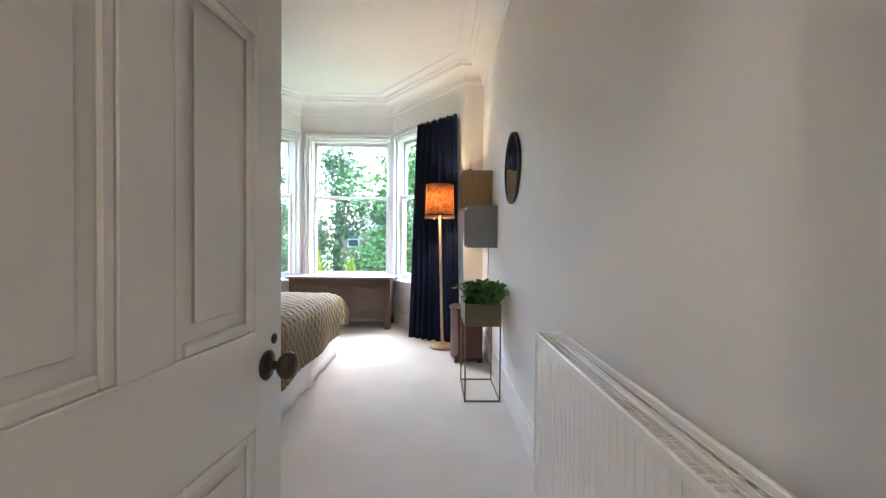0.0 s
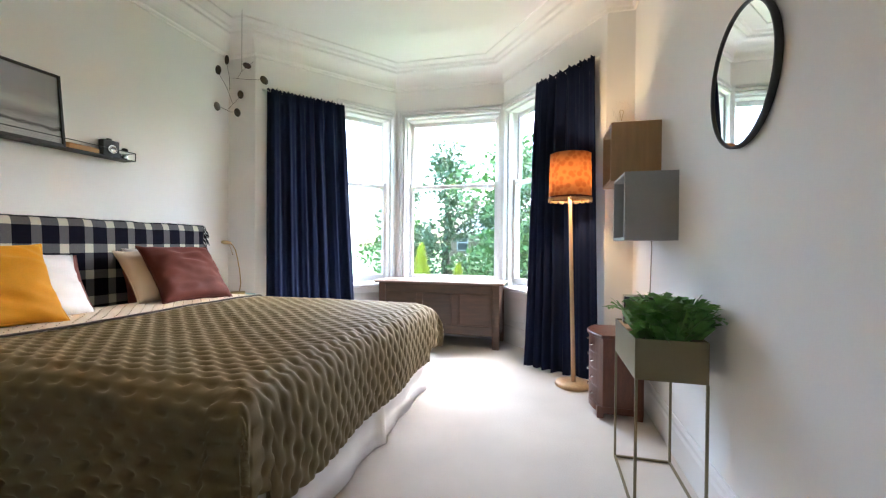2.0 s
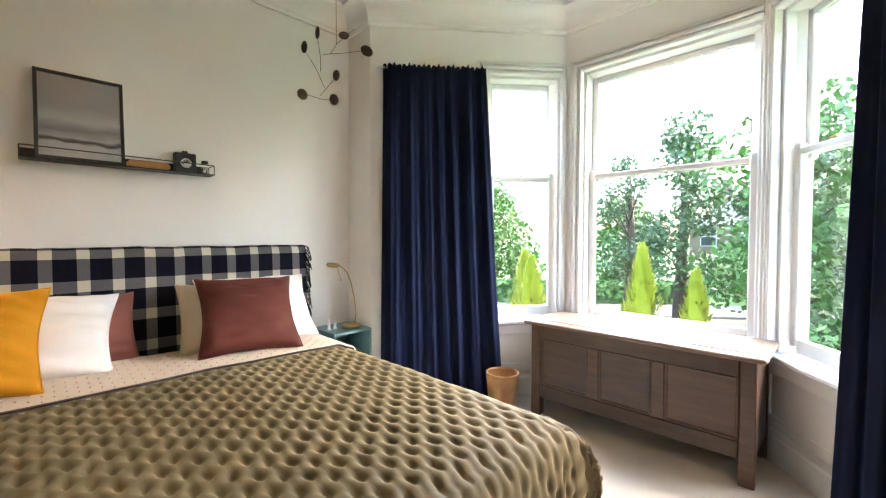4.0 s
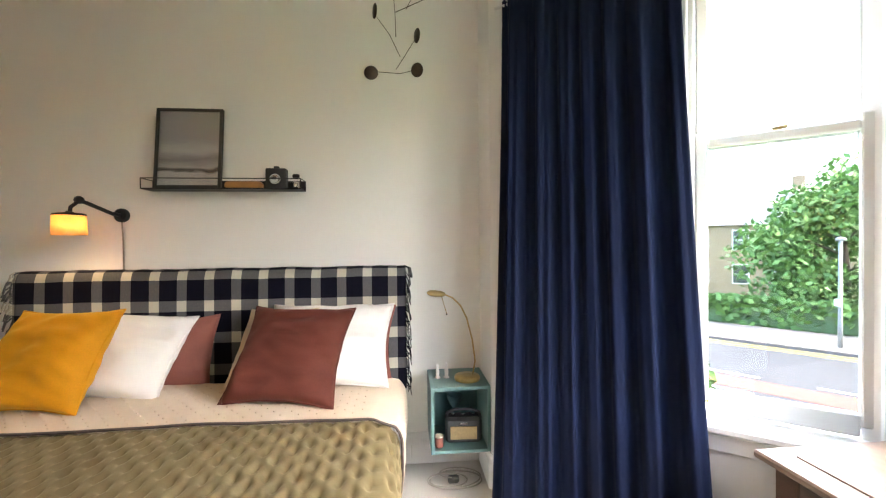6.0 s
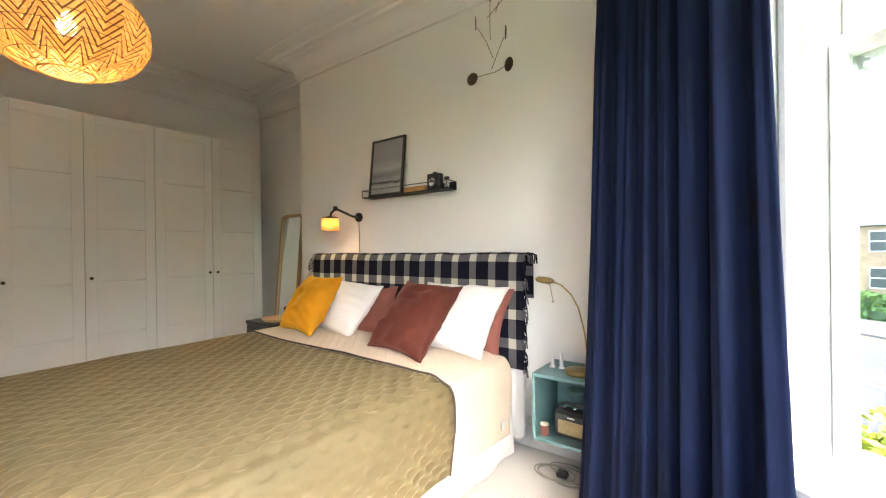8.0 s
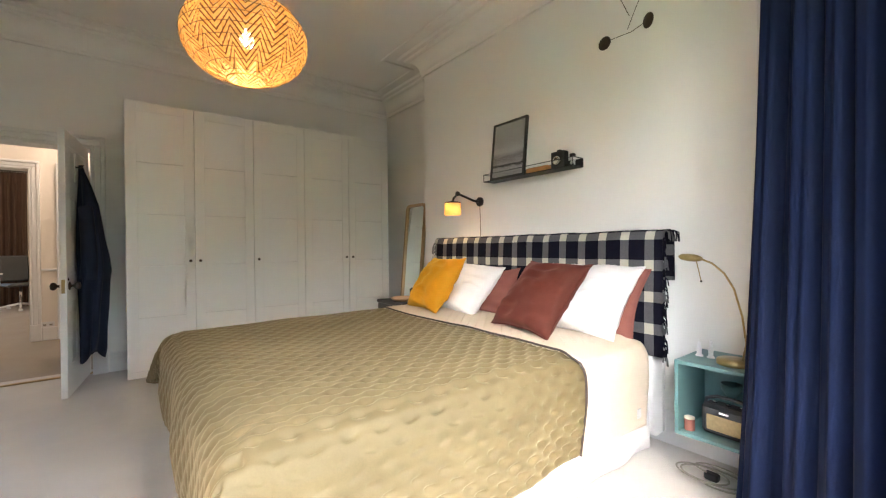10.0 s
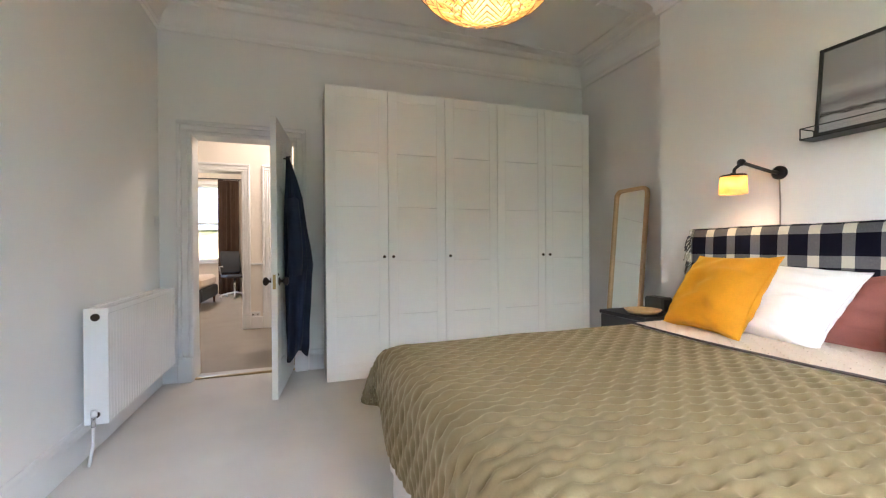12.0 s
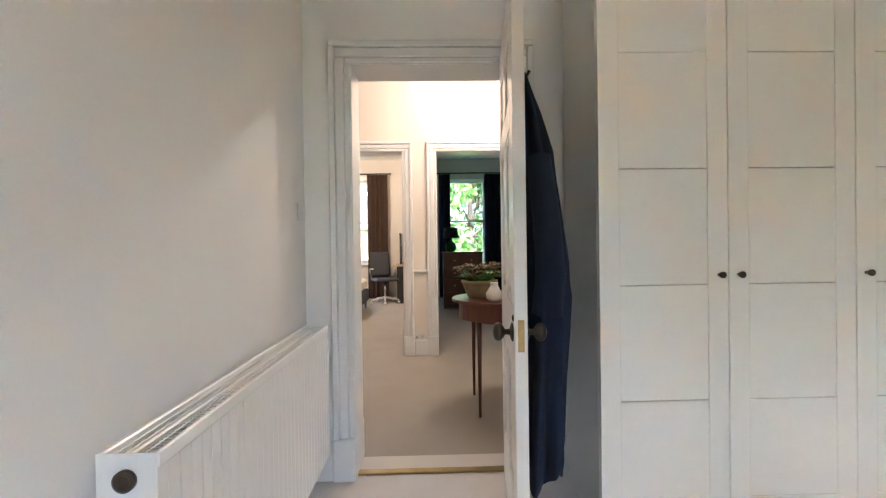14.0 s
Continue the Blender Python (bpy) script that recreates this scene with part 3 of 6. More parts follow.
structure("dado_rail", box(-0.549, -0.406, HY, HY + 0.022, 0.845, 0.875, 0.006), M_TRIM, "cream painted dado rail", "rail")
structure("baseboard_hall", box(-0.547, -0.408, HY, HY + 0.03, 0, 0.16, 0.008), M_TRIM, "white painted skirting board in the hall", "skirting")

# ---- bed ----
BX0, BX1, BY0, BY1, BTOP = -3.50, -1.47, 1.86, 3.66, 0.58
bed = thing("bed", "large divan bed with white valance and plaid-covered headboard", "bed", pose(0, 0, 0))
part("divan_base", box(BX0, BX1 - 0.02, BY0 + 0.02, BY1 - 0.02, 0.06, 0.34, 0.02), M_WHITELINEN, bed)
part("mattress", box(BX0, BX1, BY0, BY1, 0.34, BTOP - 0.02, 0.06), M_WHITELINEN, bed, "white sheeted mattress")
for x in (BX0 + 0.15, BX1 - 0.15):
    for y in (BY0 + 0.15, BY1 - 0.15):
        part("leg", tube([(x, y, 0), (x, y, 0.06)], 0.03, 12), M_BLACK, bed)
# valance with soft folds
own = bmesh.new()
path = []
for a, b in (((BX0, BY0), (BX1, BY0)), ((BX1, BY0), (BX1, BY1)), ((BX1, BY1), (BX0, BY1))):
    n = 70
    for i in range(n):
        path.append((Vector(a).lerp(Vector(b), i / n), (Vector(b) - Vector(a)).normalized()))
cols = []
for i, (p, d) in enumerate(path):
    out = Vector((d.y, -d.x))
    col = []
    for k, z in enumerate((0.40, 0.30, 0.20, 0.10, 0.012)):
        w = (k / 4) * (0.012 + 0.016 * noise.noise(Vector((i * 0.16, 0, 3)))) + 0.010 * (k / 4) * math.sin(i * 0.42 + 1.5 * noise.noise(Vector((i * 0.05, 7, 0))))
        # a kick pleat at the middle of the foot
        w += 0.035 * (k / 4) * math.exp(-((i - 107) / 1.8) ** 2)
        q = p + out * (0.010 + w)
        col.append(own.verts.new((q.x, q.y, z)))
    cols.append(col)
for a, b in zip(cols, cols[1:]):
    for k in range(4):
        f = own.faces.new((a[k], a[k + 1], b[k + 1], b[k]))
        f.smooth = True
val = part("valance", own, M_WHITELINEN, bed, "white gathered cotton valance")
md = val.modifiers.new("thick", "SOLIDIFY")
md.thickness = 0.003
part("headboard", box(-3.60, -3.50, 1.80, 3.72, 0.05, 1.155, 0.035), M_WHITELINEN, bed)

# plaid blanket over the headboard
own = bmesh.new()
ny, cols = 90, []
ring = [(-3.468, 0.50), (-3.470, 0.62), (-3.473, 0.75), (-3.476, 0.88), (-3.479, 1.0), (-3.482, 1.08), (-3.486, 1.13), (-3.498, 1.160), (-3.52, 1.174), (-3.56, 1.176), (-3.595, 1.168), (-3.612, 1.14), (-3.614, 0.9)]
for i in range(ny + 1):
    y = 1.765 + (3.755 - 1.765) * i / ny
    col = []
    for k, (x, z) in enumerate(ring):
        w = 0.006 * noise.noise(Vector((y * 5, z * 4, 1))) + 0.003 * noise.noise(Vector((y * 16, z * 10, 5)))
        col.append(own.verts.new((x + (w if k < 8 else 0), y, z + (w if 6 < k < 11 else 0))))
    cols.append(col)
for a, b in zip(cols, cols[1:]):
    for k in range(len(ring) - 1):
        f = own.faces.new((a[k], b[k], b[k + 1], a[k + 1]))
        f.smooth = True
blanket = thing("plaid_blanket", "black and cream checked wool blanket draped over the headboard", "blanket")
bl = part("cloth", own, M_PLAID, blanket)
md = bl.modifiers.new("thick", "SOLIDIFY")
md.thickness = 0.006
own = bmesh.new()
rng = random.Random(4)
for side, y in ((-1, 1.767), (1, 3.753)):
    zs = [0.52 + i * 0.0125 for i in range(51)]
    for z in zs:
        x = -3.472 - 0.012 * (z - 0.5) + rng.uniform(-0.004, 0.004)
        L = rng.uniform(0.05, 0.075)
        dx, dy = rng.uniform(0.0, 0.03), side * rng.uniform(0.010, 0.03)
        tube([(x, y, z), (x + dx * 0.6, y + dy * 0.8, z - L * 0.4), (x + dx, y + dy, z - L)], 0.0035, 4, own)
    for i in range(10):
        x = -3.49 - i * 0.012
        dy = side * rng.uniform(0.015, 0.03)
        tube([(x, y, 1.172), (x, y + dy, 1.16), (x + rng.uniform(-0.01, 0.02), y + dy * 1.3, 1.11)], 0.0035, 4, own)
tagged(part("fringe", own, M_PLAID, blanket, "knotted black wool fringe"), kind="stuff")


# quilted velvet bedspread with its cream reverse turned back
def quilt_relief(u, v):
    """Padded ridges between columns of short staggered stitches; u and v in metres along the cloth."""
    pu, pv = 0.050, 0.088
    v += 0.007 * noise.noise(Vector((u * 9, v * 9, 4))) + 0.002 * math.sin(u * math.pi / pu)
    u += 0.006 * noise.noise(Vector((u * 11, v * 11, 8)))
    best = 9.0
    row = round(u / pu)
    for r in (row - 1, row, row + 1):
        sh = 0.5 * pv * (r % 2)
        c = round((v - sh) / pv)
        best = min(best, math.hypot(max(0.0, abs(u - r * pu) - 0.011) * 0.95, v - c * pv - sh))
    col = abs(((v / (0.5 * pv) + 0.5) % 1.0) - 0.5) * 0.5 * pv
    return 0.019 * (1 - math.exp(-(best / 0.0115) ** 1.25)) + 0.004 * (1 - math.exp(-(col / 0.007) ** 2))


def drape(s, half, r):
    """Cloth over an edge: flat to half, then round and down. Gives (outward, drop)."""
    a = abs(s)
    if a <= half - r:
        return a, 0.0
    t = (a - (half - r)) / r
    if t <= math.pi / 2:
        return half - r + r * math.sin(t), r * (1 - math.cos(t))
    return half, r + (a - (half - r) - r * math.pi / 2)


YC, HALF, RAD = (BY0 + BY1) / 2, (BY1 - BY0) / 2 + 0.035, 0.10


def spread(u0, u1, v0, v1, step, lift, relief, wobble):
    """A sheet over the bed: u runs from the head towards the foot from x = BX0, v across from the middle."""
    own = bmesh.new()
    nu, nv = int((u1(0) - u0(0)) / step), int((v1 - v0) / step)
    cols = []
    foot = (BX1 + 0.03) - BX0
    for i in range(nu + 1):
        col = []
        for j in range(nv + 1):
            v = v0 + (v1 - v0) * j / nv
            a, b = u0(v), u1(v)
            u = a + (b - a) * i / nu
            # the cloth's foot corners are rounded off
            eu, ev = u - (foot - RAD), abs(v) - (HALF - RAD)
            uu, vv = u, v
            if eu > 0 and ev > 0:
                q = max(eu, ev) / math.hypot(eu, ev)
                uu, vv = foot - RAD + eu * q, math.copysign(HALF - RAD + ev * q, v)
            ox, dx = drape(uu, foot, RAD)
            oy, dy = drape(vv, HALF, RAD)
            sgn = 1 if v >= 0 else -1
            # at the foot corners the cloth falls in a cone
            if dx > 0.0 and dy > 0.0:
                drop = math.hypot(dx, dy) * 0.80
                fl = min(dx, dy)
                ox += fl * 0.20
                oy += fl * 0.20
            else:
                drop = max(dx, dy)
            h = quilt_relief(u, v) if relief else 0.002 * noise.noise(Vector((u * 30, v * 30, 0)))
            und = wobble * noise.noise(Vector((u * 1.6, v * 1.6, 2))) + 0.5 * wobble * noise.noise(Vector((u * 4, v * 4, 9)))
            hang = min(1.0, drop / 0.25)
            z = BTOP + lift + (h + und) * (1 - 0.85 * hang) - drop
            fold = hang * (h + 0.014 * math.sin(u * 7 + 2 * noise.noise(Vector((u * 2, 0, 0)))) + 0.014 * math.sin(v * 8))
            x = BX0 + ox + (fold if dx > 0.02 else 0) + lift * (dx > 0.02)
            y = YC + sgn * (oy + (fold if dy > 0.02 else 0) + lift * (dy > 0.02))
            col.append(own.verts.new((x, y, z)))
        cols.append(col)
    for a, b in zip(cols, cols[1:]):
        for k in range(nv):
            f = own.faces.new((a[k], b[k], b[k + 1], a[k + 1]))
            f.smooth = True
    return own


def fold_line(v):
    return 0.67 + 0.05 * noise.noise(Vector((v * 1.3, 4, 0))) + 0.03 * v


quilt = thing("bedspread", "olive green quilted velvet bedspread with cream reverse turned back", "bedspread")
q = part("velvet_top", spread(lambda v: fold_line(v) - 0.015, lambda v: 2.40, -1.28, 1.30, 0.008, 0.016, True, 0.012), M_QUILT, quilt)
md = q.modifiers.new("thick", "SOLIDIFY")
md.thickness = 0.010
q = part("turned_back_cuff", spread(lambda v: 0.18 + 0.02 * noise.noise(Vector((v * 3, 0, 0))), fold_line, -1.24, 1.33, 0.02, 0.046, False, 0.012), M_CREAM, quilt, "cream cotton reverse with small tufts")
md = q.modifiers.new("thick", "SOLIDIFY")
md.thickness = 0.012
own = bmesh.new()
pts = []
for i in range(90):
    v = -1.24 + 2.57 * i / 89
    u = fold_line(v)
    oy, dy = drape(v, HALF, RAD)
    und = 0.012 * noise.noise(Vector((u * 1.6, v * 1.6, 2))) + 0.006 * noise.noise(Vector((u * 4, v * 4, 9)))
    hang = min(1.0, dy / 0.25)
    pts.append((BX0 + u + 0.004, YC + (1 if v >= 0 else -1) * (oy + 0.03 + 0.014 * hang * math.sin(v * 8) if dy > 0.02 else oy), BTOP + 0.046 + und * (1 - 0.85 * hang) - dy))
tube(pts, 0.006, 6, own)
part("piping", own, M_PIPING, quilt, "dark brown piped edge")
own = bmesh.new()
for i in range(12):
    for j in range(34):
        u, v = 0.24 + i * 0.036, -1.15 + j * 0.07 + 0.035 * (i % 2)
        if u > fold_line(v) - 0.03 or abs(v) > HALF - RAD:
            continue
        und = 0.012 * noise.noise(Vector((u * 1.6, v * 1.6, 2))) + 0.006 * noise.noise(Vector((u * 4, v * 4, 9)))
        bmesh.ops.create_icosphere(own, subdivisions=1, radius=0.004, matrix=Matrix.Translation((BX0 + u, YC + v, BTOP + 0.048 + und)))
tagged(part("tufting", own, M_CREAM, quilt), kind="stuff")
lab = box(BX0 + 0.30, BX0 + 0.335, YC + HALF + 0.075, YC + HALF + 0.079, 0.27, 0.315, 0.001)
part("care_label", lab, M_WHITEBOX, quilt)


def pillow(name, label, material, loc, tilt, yaw, roll, size, seed, group="", pinch=0.06):
    """Standing pillow: leans back by tilt from upright, turned by yaw about z, roll in its own plane."""
    m = pose(*loc) @ pose(0, 0, 0, 0, 0, yaw) @ pose(0, 0, 0, 0, 90 - tilt, 0) @ pose(0, 0, 0, 0, 0, roll)
    own = soft_box(size[1], size[0], size[2], 2.6, 30, 0.020, seed, pinch)
    t = thing(name, label, "pillow" if "pillow" in name else "cushion", m, group)
    part("cover", own, material, t)
    pts, n = [], 22
    k = 1.0
    for a, b in (((-1, -1), (1, -1)), ((1, -1), (1, 1)), ((1, 1), (-1, 1)), ((-1, 1), (-1, -1))):
        for i in range(n):
            u, v = a[0] + (b[0] - a[0]) * i / n, a[1] + (b[1] - a[1]) * i / n
            kk = 1 - pinch * ((1 - abs(u) ** 2) * abs(v) ** 6 + (1 - abs(v) ** 2) * abs(u) ** 6)
            pts.append((u * size[1] / 2 * kk, v * size[0] / 2 * kk, 0))
    pts.append(pts[0])
    part("seam", tube(pts, 0.004, 6), material, t)
    return t


ZT = BTOP + 0.03
pillow("pillow", "white cotton bed pillow, part hidden behind a mustard cushion", M_WHITELINEN, (-3.31, 2.37, ZT + 0.17), 40, -8, -2, (0.62, 0.44, 0.18), 1, "white pillows", 0.10)
pillow("pillow", "white cotton bed pillow propped behind a russet cushion", M_WHITELINEN, (-3.31, 3.36, ZT + 0.19), 38, -5, 0, (0.64, 0.45, 0.17), 2, "white pillows", 0.10)
pillow("pillow", "dusty rose cotton pillow behind the white ones", M_PINK, (-3.41, 2.56, ZT + 0.13), 24, -6, 4, (0.44, 0.40, 0.10), 3, "rose pillows", 0.10)
pillow("pillow", "dusty rose cotton pillow behind the white ones", M_PINK, (-3.42, 3.36, ZT + 0.16), 24, -6, 0, (0.66, 0.42, 0.10), 4, "rose pillows", 0.10)
pillow("pillow", "cream cotton pillow, flat behind the russet cushion", M_CREAM, (-3.25, 3.11, ZT + 0.19), 40, -12, 2, (0.36, 0.44, 0.10), 8, "", 0.10)
pillow("cushion", "mustard yellow velvet scatter cushion on the bed", M_YELLOW, (-3.15, 2.19, ZT + 0.20), 34, -9, 1, (0.50, 0.47, 0.17), 5, pinch=0.12)
pillow("cushion", "russet brown velvet scatter cushion on the bed", M_BROWN, (-3.11, 3.235, ZT + 0.20), 40, -10, -1, (0.50, 0.48, 0.16), 6, pinch=0.12)

# ---- wardrobe ----
def wardrobe():
    X1, W, Y0, Y1, H = -1.242, 0.5, 0.03, 0.415, 2.36
    for c, (a, n) in enumerate(((0, 2), (2, 1), (3, 2))):
        x1, x0 = X1 - a * W, X1 - (a + n) * W
        w = thing("wardrobe", "tall white wardrobe unit with panelled doors", "wardrobe", pose((x0 + x1) / 2, Y0, 0), "wardrobe units")
        h = (x1 - x0) / 2
        bm = box(-h + 0.001, -h + 0.019, 0, Y1 - Y0, 0, H, 0.001)
        box(h - 0.019, h - 0.001, 0, Y1 - Y0, 0, H, 0.001, bm)
        box(-h + 0.019, h - 0.019, 0, Y1 - Y0, H - 0.02, H, 0.001, bm)
        box(-h + 0.019, h - 0.019, 0.02, Y1 - Y0 - 0.01, 0.0, 0.065, 0.001, bm)
        box(-h + 0.019, h - 0.019, 0, 0.006, 0.065, H - 0.02, 0, bm)
        part("carcass", bm, M_WARDROBE, w)
        part("plinth", box(-h + 0.019, h - 0.019, Y1 - Y0 - 0.008, Y1 - Y0 + 0.004, 0.0, 0.055, 0.001), M_WARDROBE, w)
        for i in range(n):
            d1 = h - i * W - 0.0015
            d0 = d1 - W + 0.003
            y0, y1 = Y1 - Y0 + 0.001, Y1 - Y0 + 0.020
            z0, z1 = 0.06, H - 0.004
            s = 0.078
            bm = box(d0, d0 + s, y0, y1, z0, z1, 0.0015)
            box(d1 - s, d1, y0, y1, z0, z1, 0.0015, bm)
            zs = [z0, 0.512, 0.955, 1.398, 1.841, z1]
            box(d0 + s, d1 - s, y0, y1, z0, z0 + s, 0.0015, bm)
            box(d0 + s, d1 - s, y0, y1, z1 - s, z1, 0.0015, bm)
            dr = part("door", bm, M_WARDROBE, w)
            lo = z0 + s
            for k in range(5):
                hi = z1 - s if k == 4 else zs[k + 1] - 0.0015
                part("panel", box(d0 + s, d1 - s, y0 + 0.002, y1 - 0.0015, lo, hi, 0.0018), M_WARDROBE, dr)
                lo = hi + 0.003
            # knob sits on the free edge
            left_hand = (c == 0 and i == 0) or (c == 2 and i == 0)
            kx = d0 + 0.036 if left_hand else d1 - 0.036
            if c == 1:
                kx = d1 - 0.036
            part("knob", lathe([(0.006, 0), (0.006, 0.012), (0.012, 0.016), (0.013, 0.024), (0.008, 0.028)], 16, m=Matrix.Translation((kx, y1, 0.992)) @ pose(0, 0, 0, -90)), M_DARKBRONZE, dr, "small dark metal knob")


wardrobe()

# ---- radiator ----
def radiator():
    r = thing("radiator", "white double panel radiator fixed low on the wall", "radiator", pose(0.015, 0, 0))
    y0, y1, z0, z1 = 0.14, 1.26, 0.185, 0.77
    own = bmesh.new()
    n = 30
    for sx, dx in ((-0.150, 1), (-0.062, -1)):
        vs = []
        cols = []
        prof = []
        p = (y1 - y0 - 0.03) / n
        for i in range(n):
            a = y0 + 0.015 + i * p
            prof += [(a, 0.0), (a + p * 0.52, 0.0), (a + p * 0.64, 0.012), (a + p * 0.88, 0.012)]
        prof = [(y0, 0.0)] + prof + [(y1, 0.0)]
        for y, d in prof:
            q = d
            cols.append([own.verts.new((sx + (0 if k in (0, 3) else q) * dx, y, z)) for k, z in enumerate((z0, z0 + 0.03, z1 - 0.055, z1 - 0.02))])
        for a, b in zip(cols, cols[1:]):
            for k in range(3):
                own.faces.new((a[k], b[k], b[k + 1], a[k + 1]))
    box(-0.149, -0.128, y0, y1, z0, z1 - 0.02, 0.004, own)
    box(-0.084, -0.063, y0, y1, z0, z1 - 0.02, 0.004, own)
    part("corrugated_body", own, M_RAD, r)
    for y in (y0 - 0.003, y1 - 0.001):
        bm = box(-0.154, -0.050, y, y + 0.004, z0, z1, 0.0015)
        part("side_panel", bm, M_RAD, r)
    bm = box(-0.155, -0.145, y0, y1, z1 - 0.03, z1, 0.003)
    box(-0.062, -0.050, y0, y1, z1 - 0.03, z1, 0.003, bm)
    part("rim", bm, M_RAD, r)
    for i in range(4):
        x = -0.129 + i * 0.0165
        part("grille_slat", box(x, x + 0.0028, y0, y1, z1 - 0.006, z1 - 0.003, 0.0008), M_RAD, r)
    bm = bmesh.new()
    for k in range(92):
        y = y0 + 0.006 + k * 0.012
        box(-0.145, -0.062, y, y + 0.003, z1 - 0.040, z1 - 0.030, 0, bm)
    tagged(part("grille_ribs", bm, M_RAD, r), kind="stuff")
    bm = bmesh.new()
    for k in range(44):
        y = y0 + 0.02 + k * 0.0245
        box(-0.127, -0.086, y, y + 0.006, z0 + 0.03, z1 - 0.03, 0, bm)
    tagged(part("convector_fins", bm, M_RAD, r), kind="stuff")
    for z, rad in ((z1 - 0.045, 0.019), (z0 + 0.05, 0.016)):
        part("end_plug", lathe([(rad, 0), (rad, 0.008), (rad * 0.62, 0.009), (rad * 0.6, 0.004)], 20, m=Matrix.Translation((-0.102, y1 + 0.003, z)) @ pose(0, 0, 0, -90)), M_DARKBRONZE, r, "dark metal blanking plug")
    part("valve", lathe([(0.010, 0), (0.010, 0.02), (0.014, 0.022), (0.014, 0.05), (0.010, 0.053)], 16, m=Matrix.Translation((-0.102, y1 + 0.030, z0 + 0.03))), M_TRIM, r, "white lockshield valve")
    part("valve_body", tube([(-0.102, y1 + 0.003, z0 + 0.05), (-0.102, y1 + 0.035, z0 + 0.05), (-0.102, y1 + 0.035, z0 + 0.0)], 0.010, 10), M_CHROME, r)
    part("pipe", tube([(-0.102, y1 + 0.035, z0), (-0.102, y1 + 0.035, z0 - 0.08), (-0.098, y1 + 0.05, 0.06), (-0.09, y1 + 0.055, 0.0)], 0.0075, 10), M_RAD, r)
    for y in (y0 + 0.2, y1 - 0.2):
        part("bracket", box(-0.052, -0.015, y, y + 0.03, z0 + 0.05, z1 - 0.1, 0.002), M_RAD, r)
    part("thermostat_head", lathe([(0.012, 0), (0.013, 0.02), (0.02, 0.024), (0.02, 0.06), (0.012, 0.066)], 16, m=Matrix.Translation((-0.102, y0 - 0.035, z0 + 0.02))), M_TRIM, r)
    part("valve_link", tube([(-0.102, y0, z0 + 0.05), (-0.102, y0 - 0.035, z0 + 0.05)], 0.008, 8), M_CHROME, r)


radiator()

# ---- curtains ----
def curtain(name, label, top, bottom, pleats, amp, seed, drop_top, material=M_NAVY, header=0.07):
    """Hanging cloth between two plan lines, one at the rail and one at the hem."""
    rng = random.Random(seed)
    own = bmesh.new()
    nu, nz = pleats * 12, 40
    (ax, ay), (bx, by) = top
    (cx, cy), (dx, dy) = bottom
    cols = []
    ph = [rng.uniform(0, 6.28) for _ in range(4)]
    for i in range(nu + 1):
        s = i / nu
        col = []
        for k in range(nz + 1):
            f = k / nz
            z = 0.012 + (drop_top - 0.012) * f
            g = 1 - f
            p = Vector((cx + (dx - cx) * s, cy + (dy - cy) * s)).lerp(Vector((ax + (bx - ax) * s, ay + (by - ay) * s)), f ** 0.8)
            d = (Vector((dx - cx, dy - cy)).lerp(Vector((bx - ax, by - ay)), f)).normalized()
            nrm = Vector((-d.y, d.x))
            a = s * pleats * 2 * math.pi
            w = math.sin(a + 0.9 * math.sin(s * 9 + ph[0]) + g * 1.2 * math.sin(s * 5 + ph[1]))
            w = math.copysign(abs(w) ** 0.75, w)
            amp_here = amp * (0.45 + 0.55 * min(1, g * 5)) * (0.7 + 0.3 * math.sin(s * 7 + ph[2]))
            w2 = 0.25 * amp * math.sin(2.3 * a + ph[3]) * (1 if f < 0.95 else 0.3)
            if f > 1 - header / drop_top:
                w2 += 0.012 * math.sin(5 * a)
            o = nrm * (w * amp_here + w2)
            zz = z + (0.012 * math.sin(3 * a) if k == nz else 0)
            col.append(own.verts.new((p.x + o.x, p.y + o.y, zz)))
        cols.append(col)
    for a, b in zip(cols, cols[1:]):
        for k in range(nz):
            f = own.faces.new((a[k], b[k], b[k + 1], a[k + 1]))
            f.smooth = True
    t = thing(name, label, "curtain")
    c = part("cloth", own, material, t)
    md = c.modifiers.new("thick", "SOLIDIFY")
    md.thickness = 0.004
    return t


cu = curtain("curtain", "floor-length navy velvet curtain, drawn to the side of the bay", ((-3.23, 4.245), (-2.74, 4.835)), ((-3.15, 4.15), (-2.60, 4.90)), 7, 0.036, 3, 2.51)
part("rail", tube([(-3.27, 4.22, 2.49), (-2.82, 4.83, 2.49)], 0.008, 8), M_TRIM, cu)
cu = curtain("curtain", "floor-length navy velvet curtain beside the floor lamp", ((-0.735, 4.68), (-0.285, 4.22)), ((-0.80, 4.40), (-0.24, 4.10)), 6, 0.040, 5, 2.50)
part("rail", tube([(-0.76, 4.73, 2.48), (-0.25, 4.22, 2.48)], 0.008, 8), M_TRIM, cu)

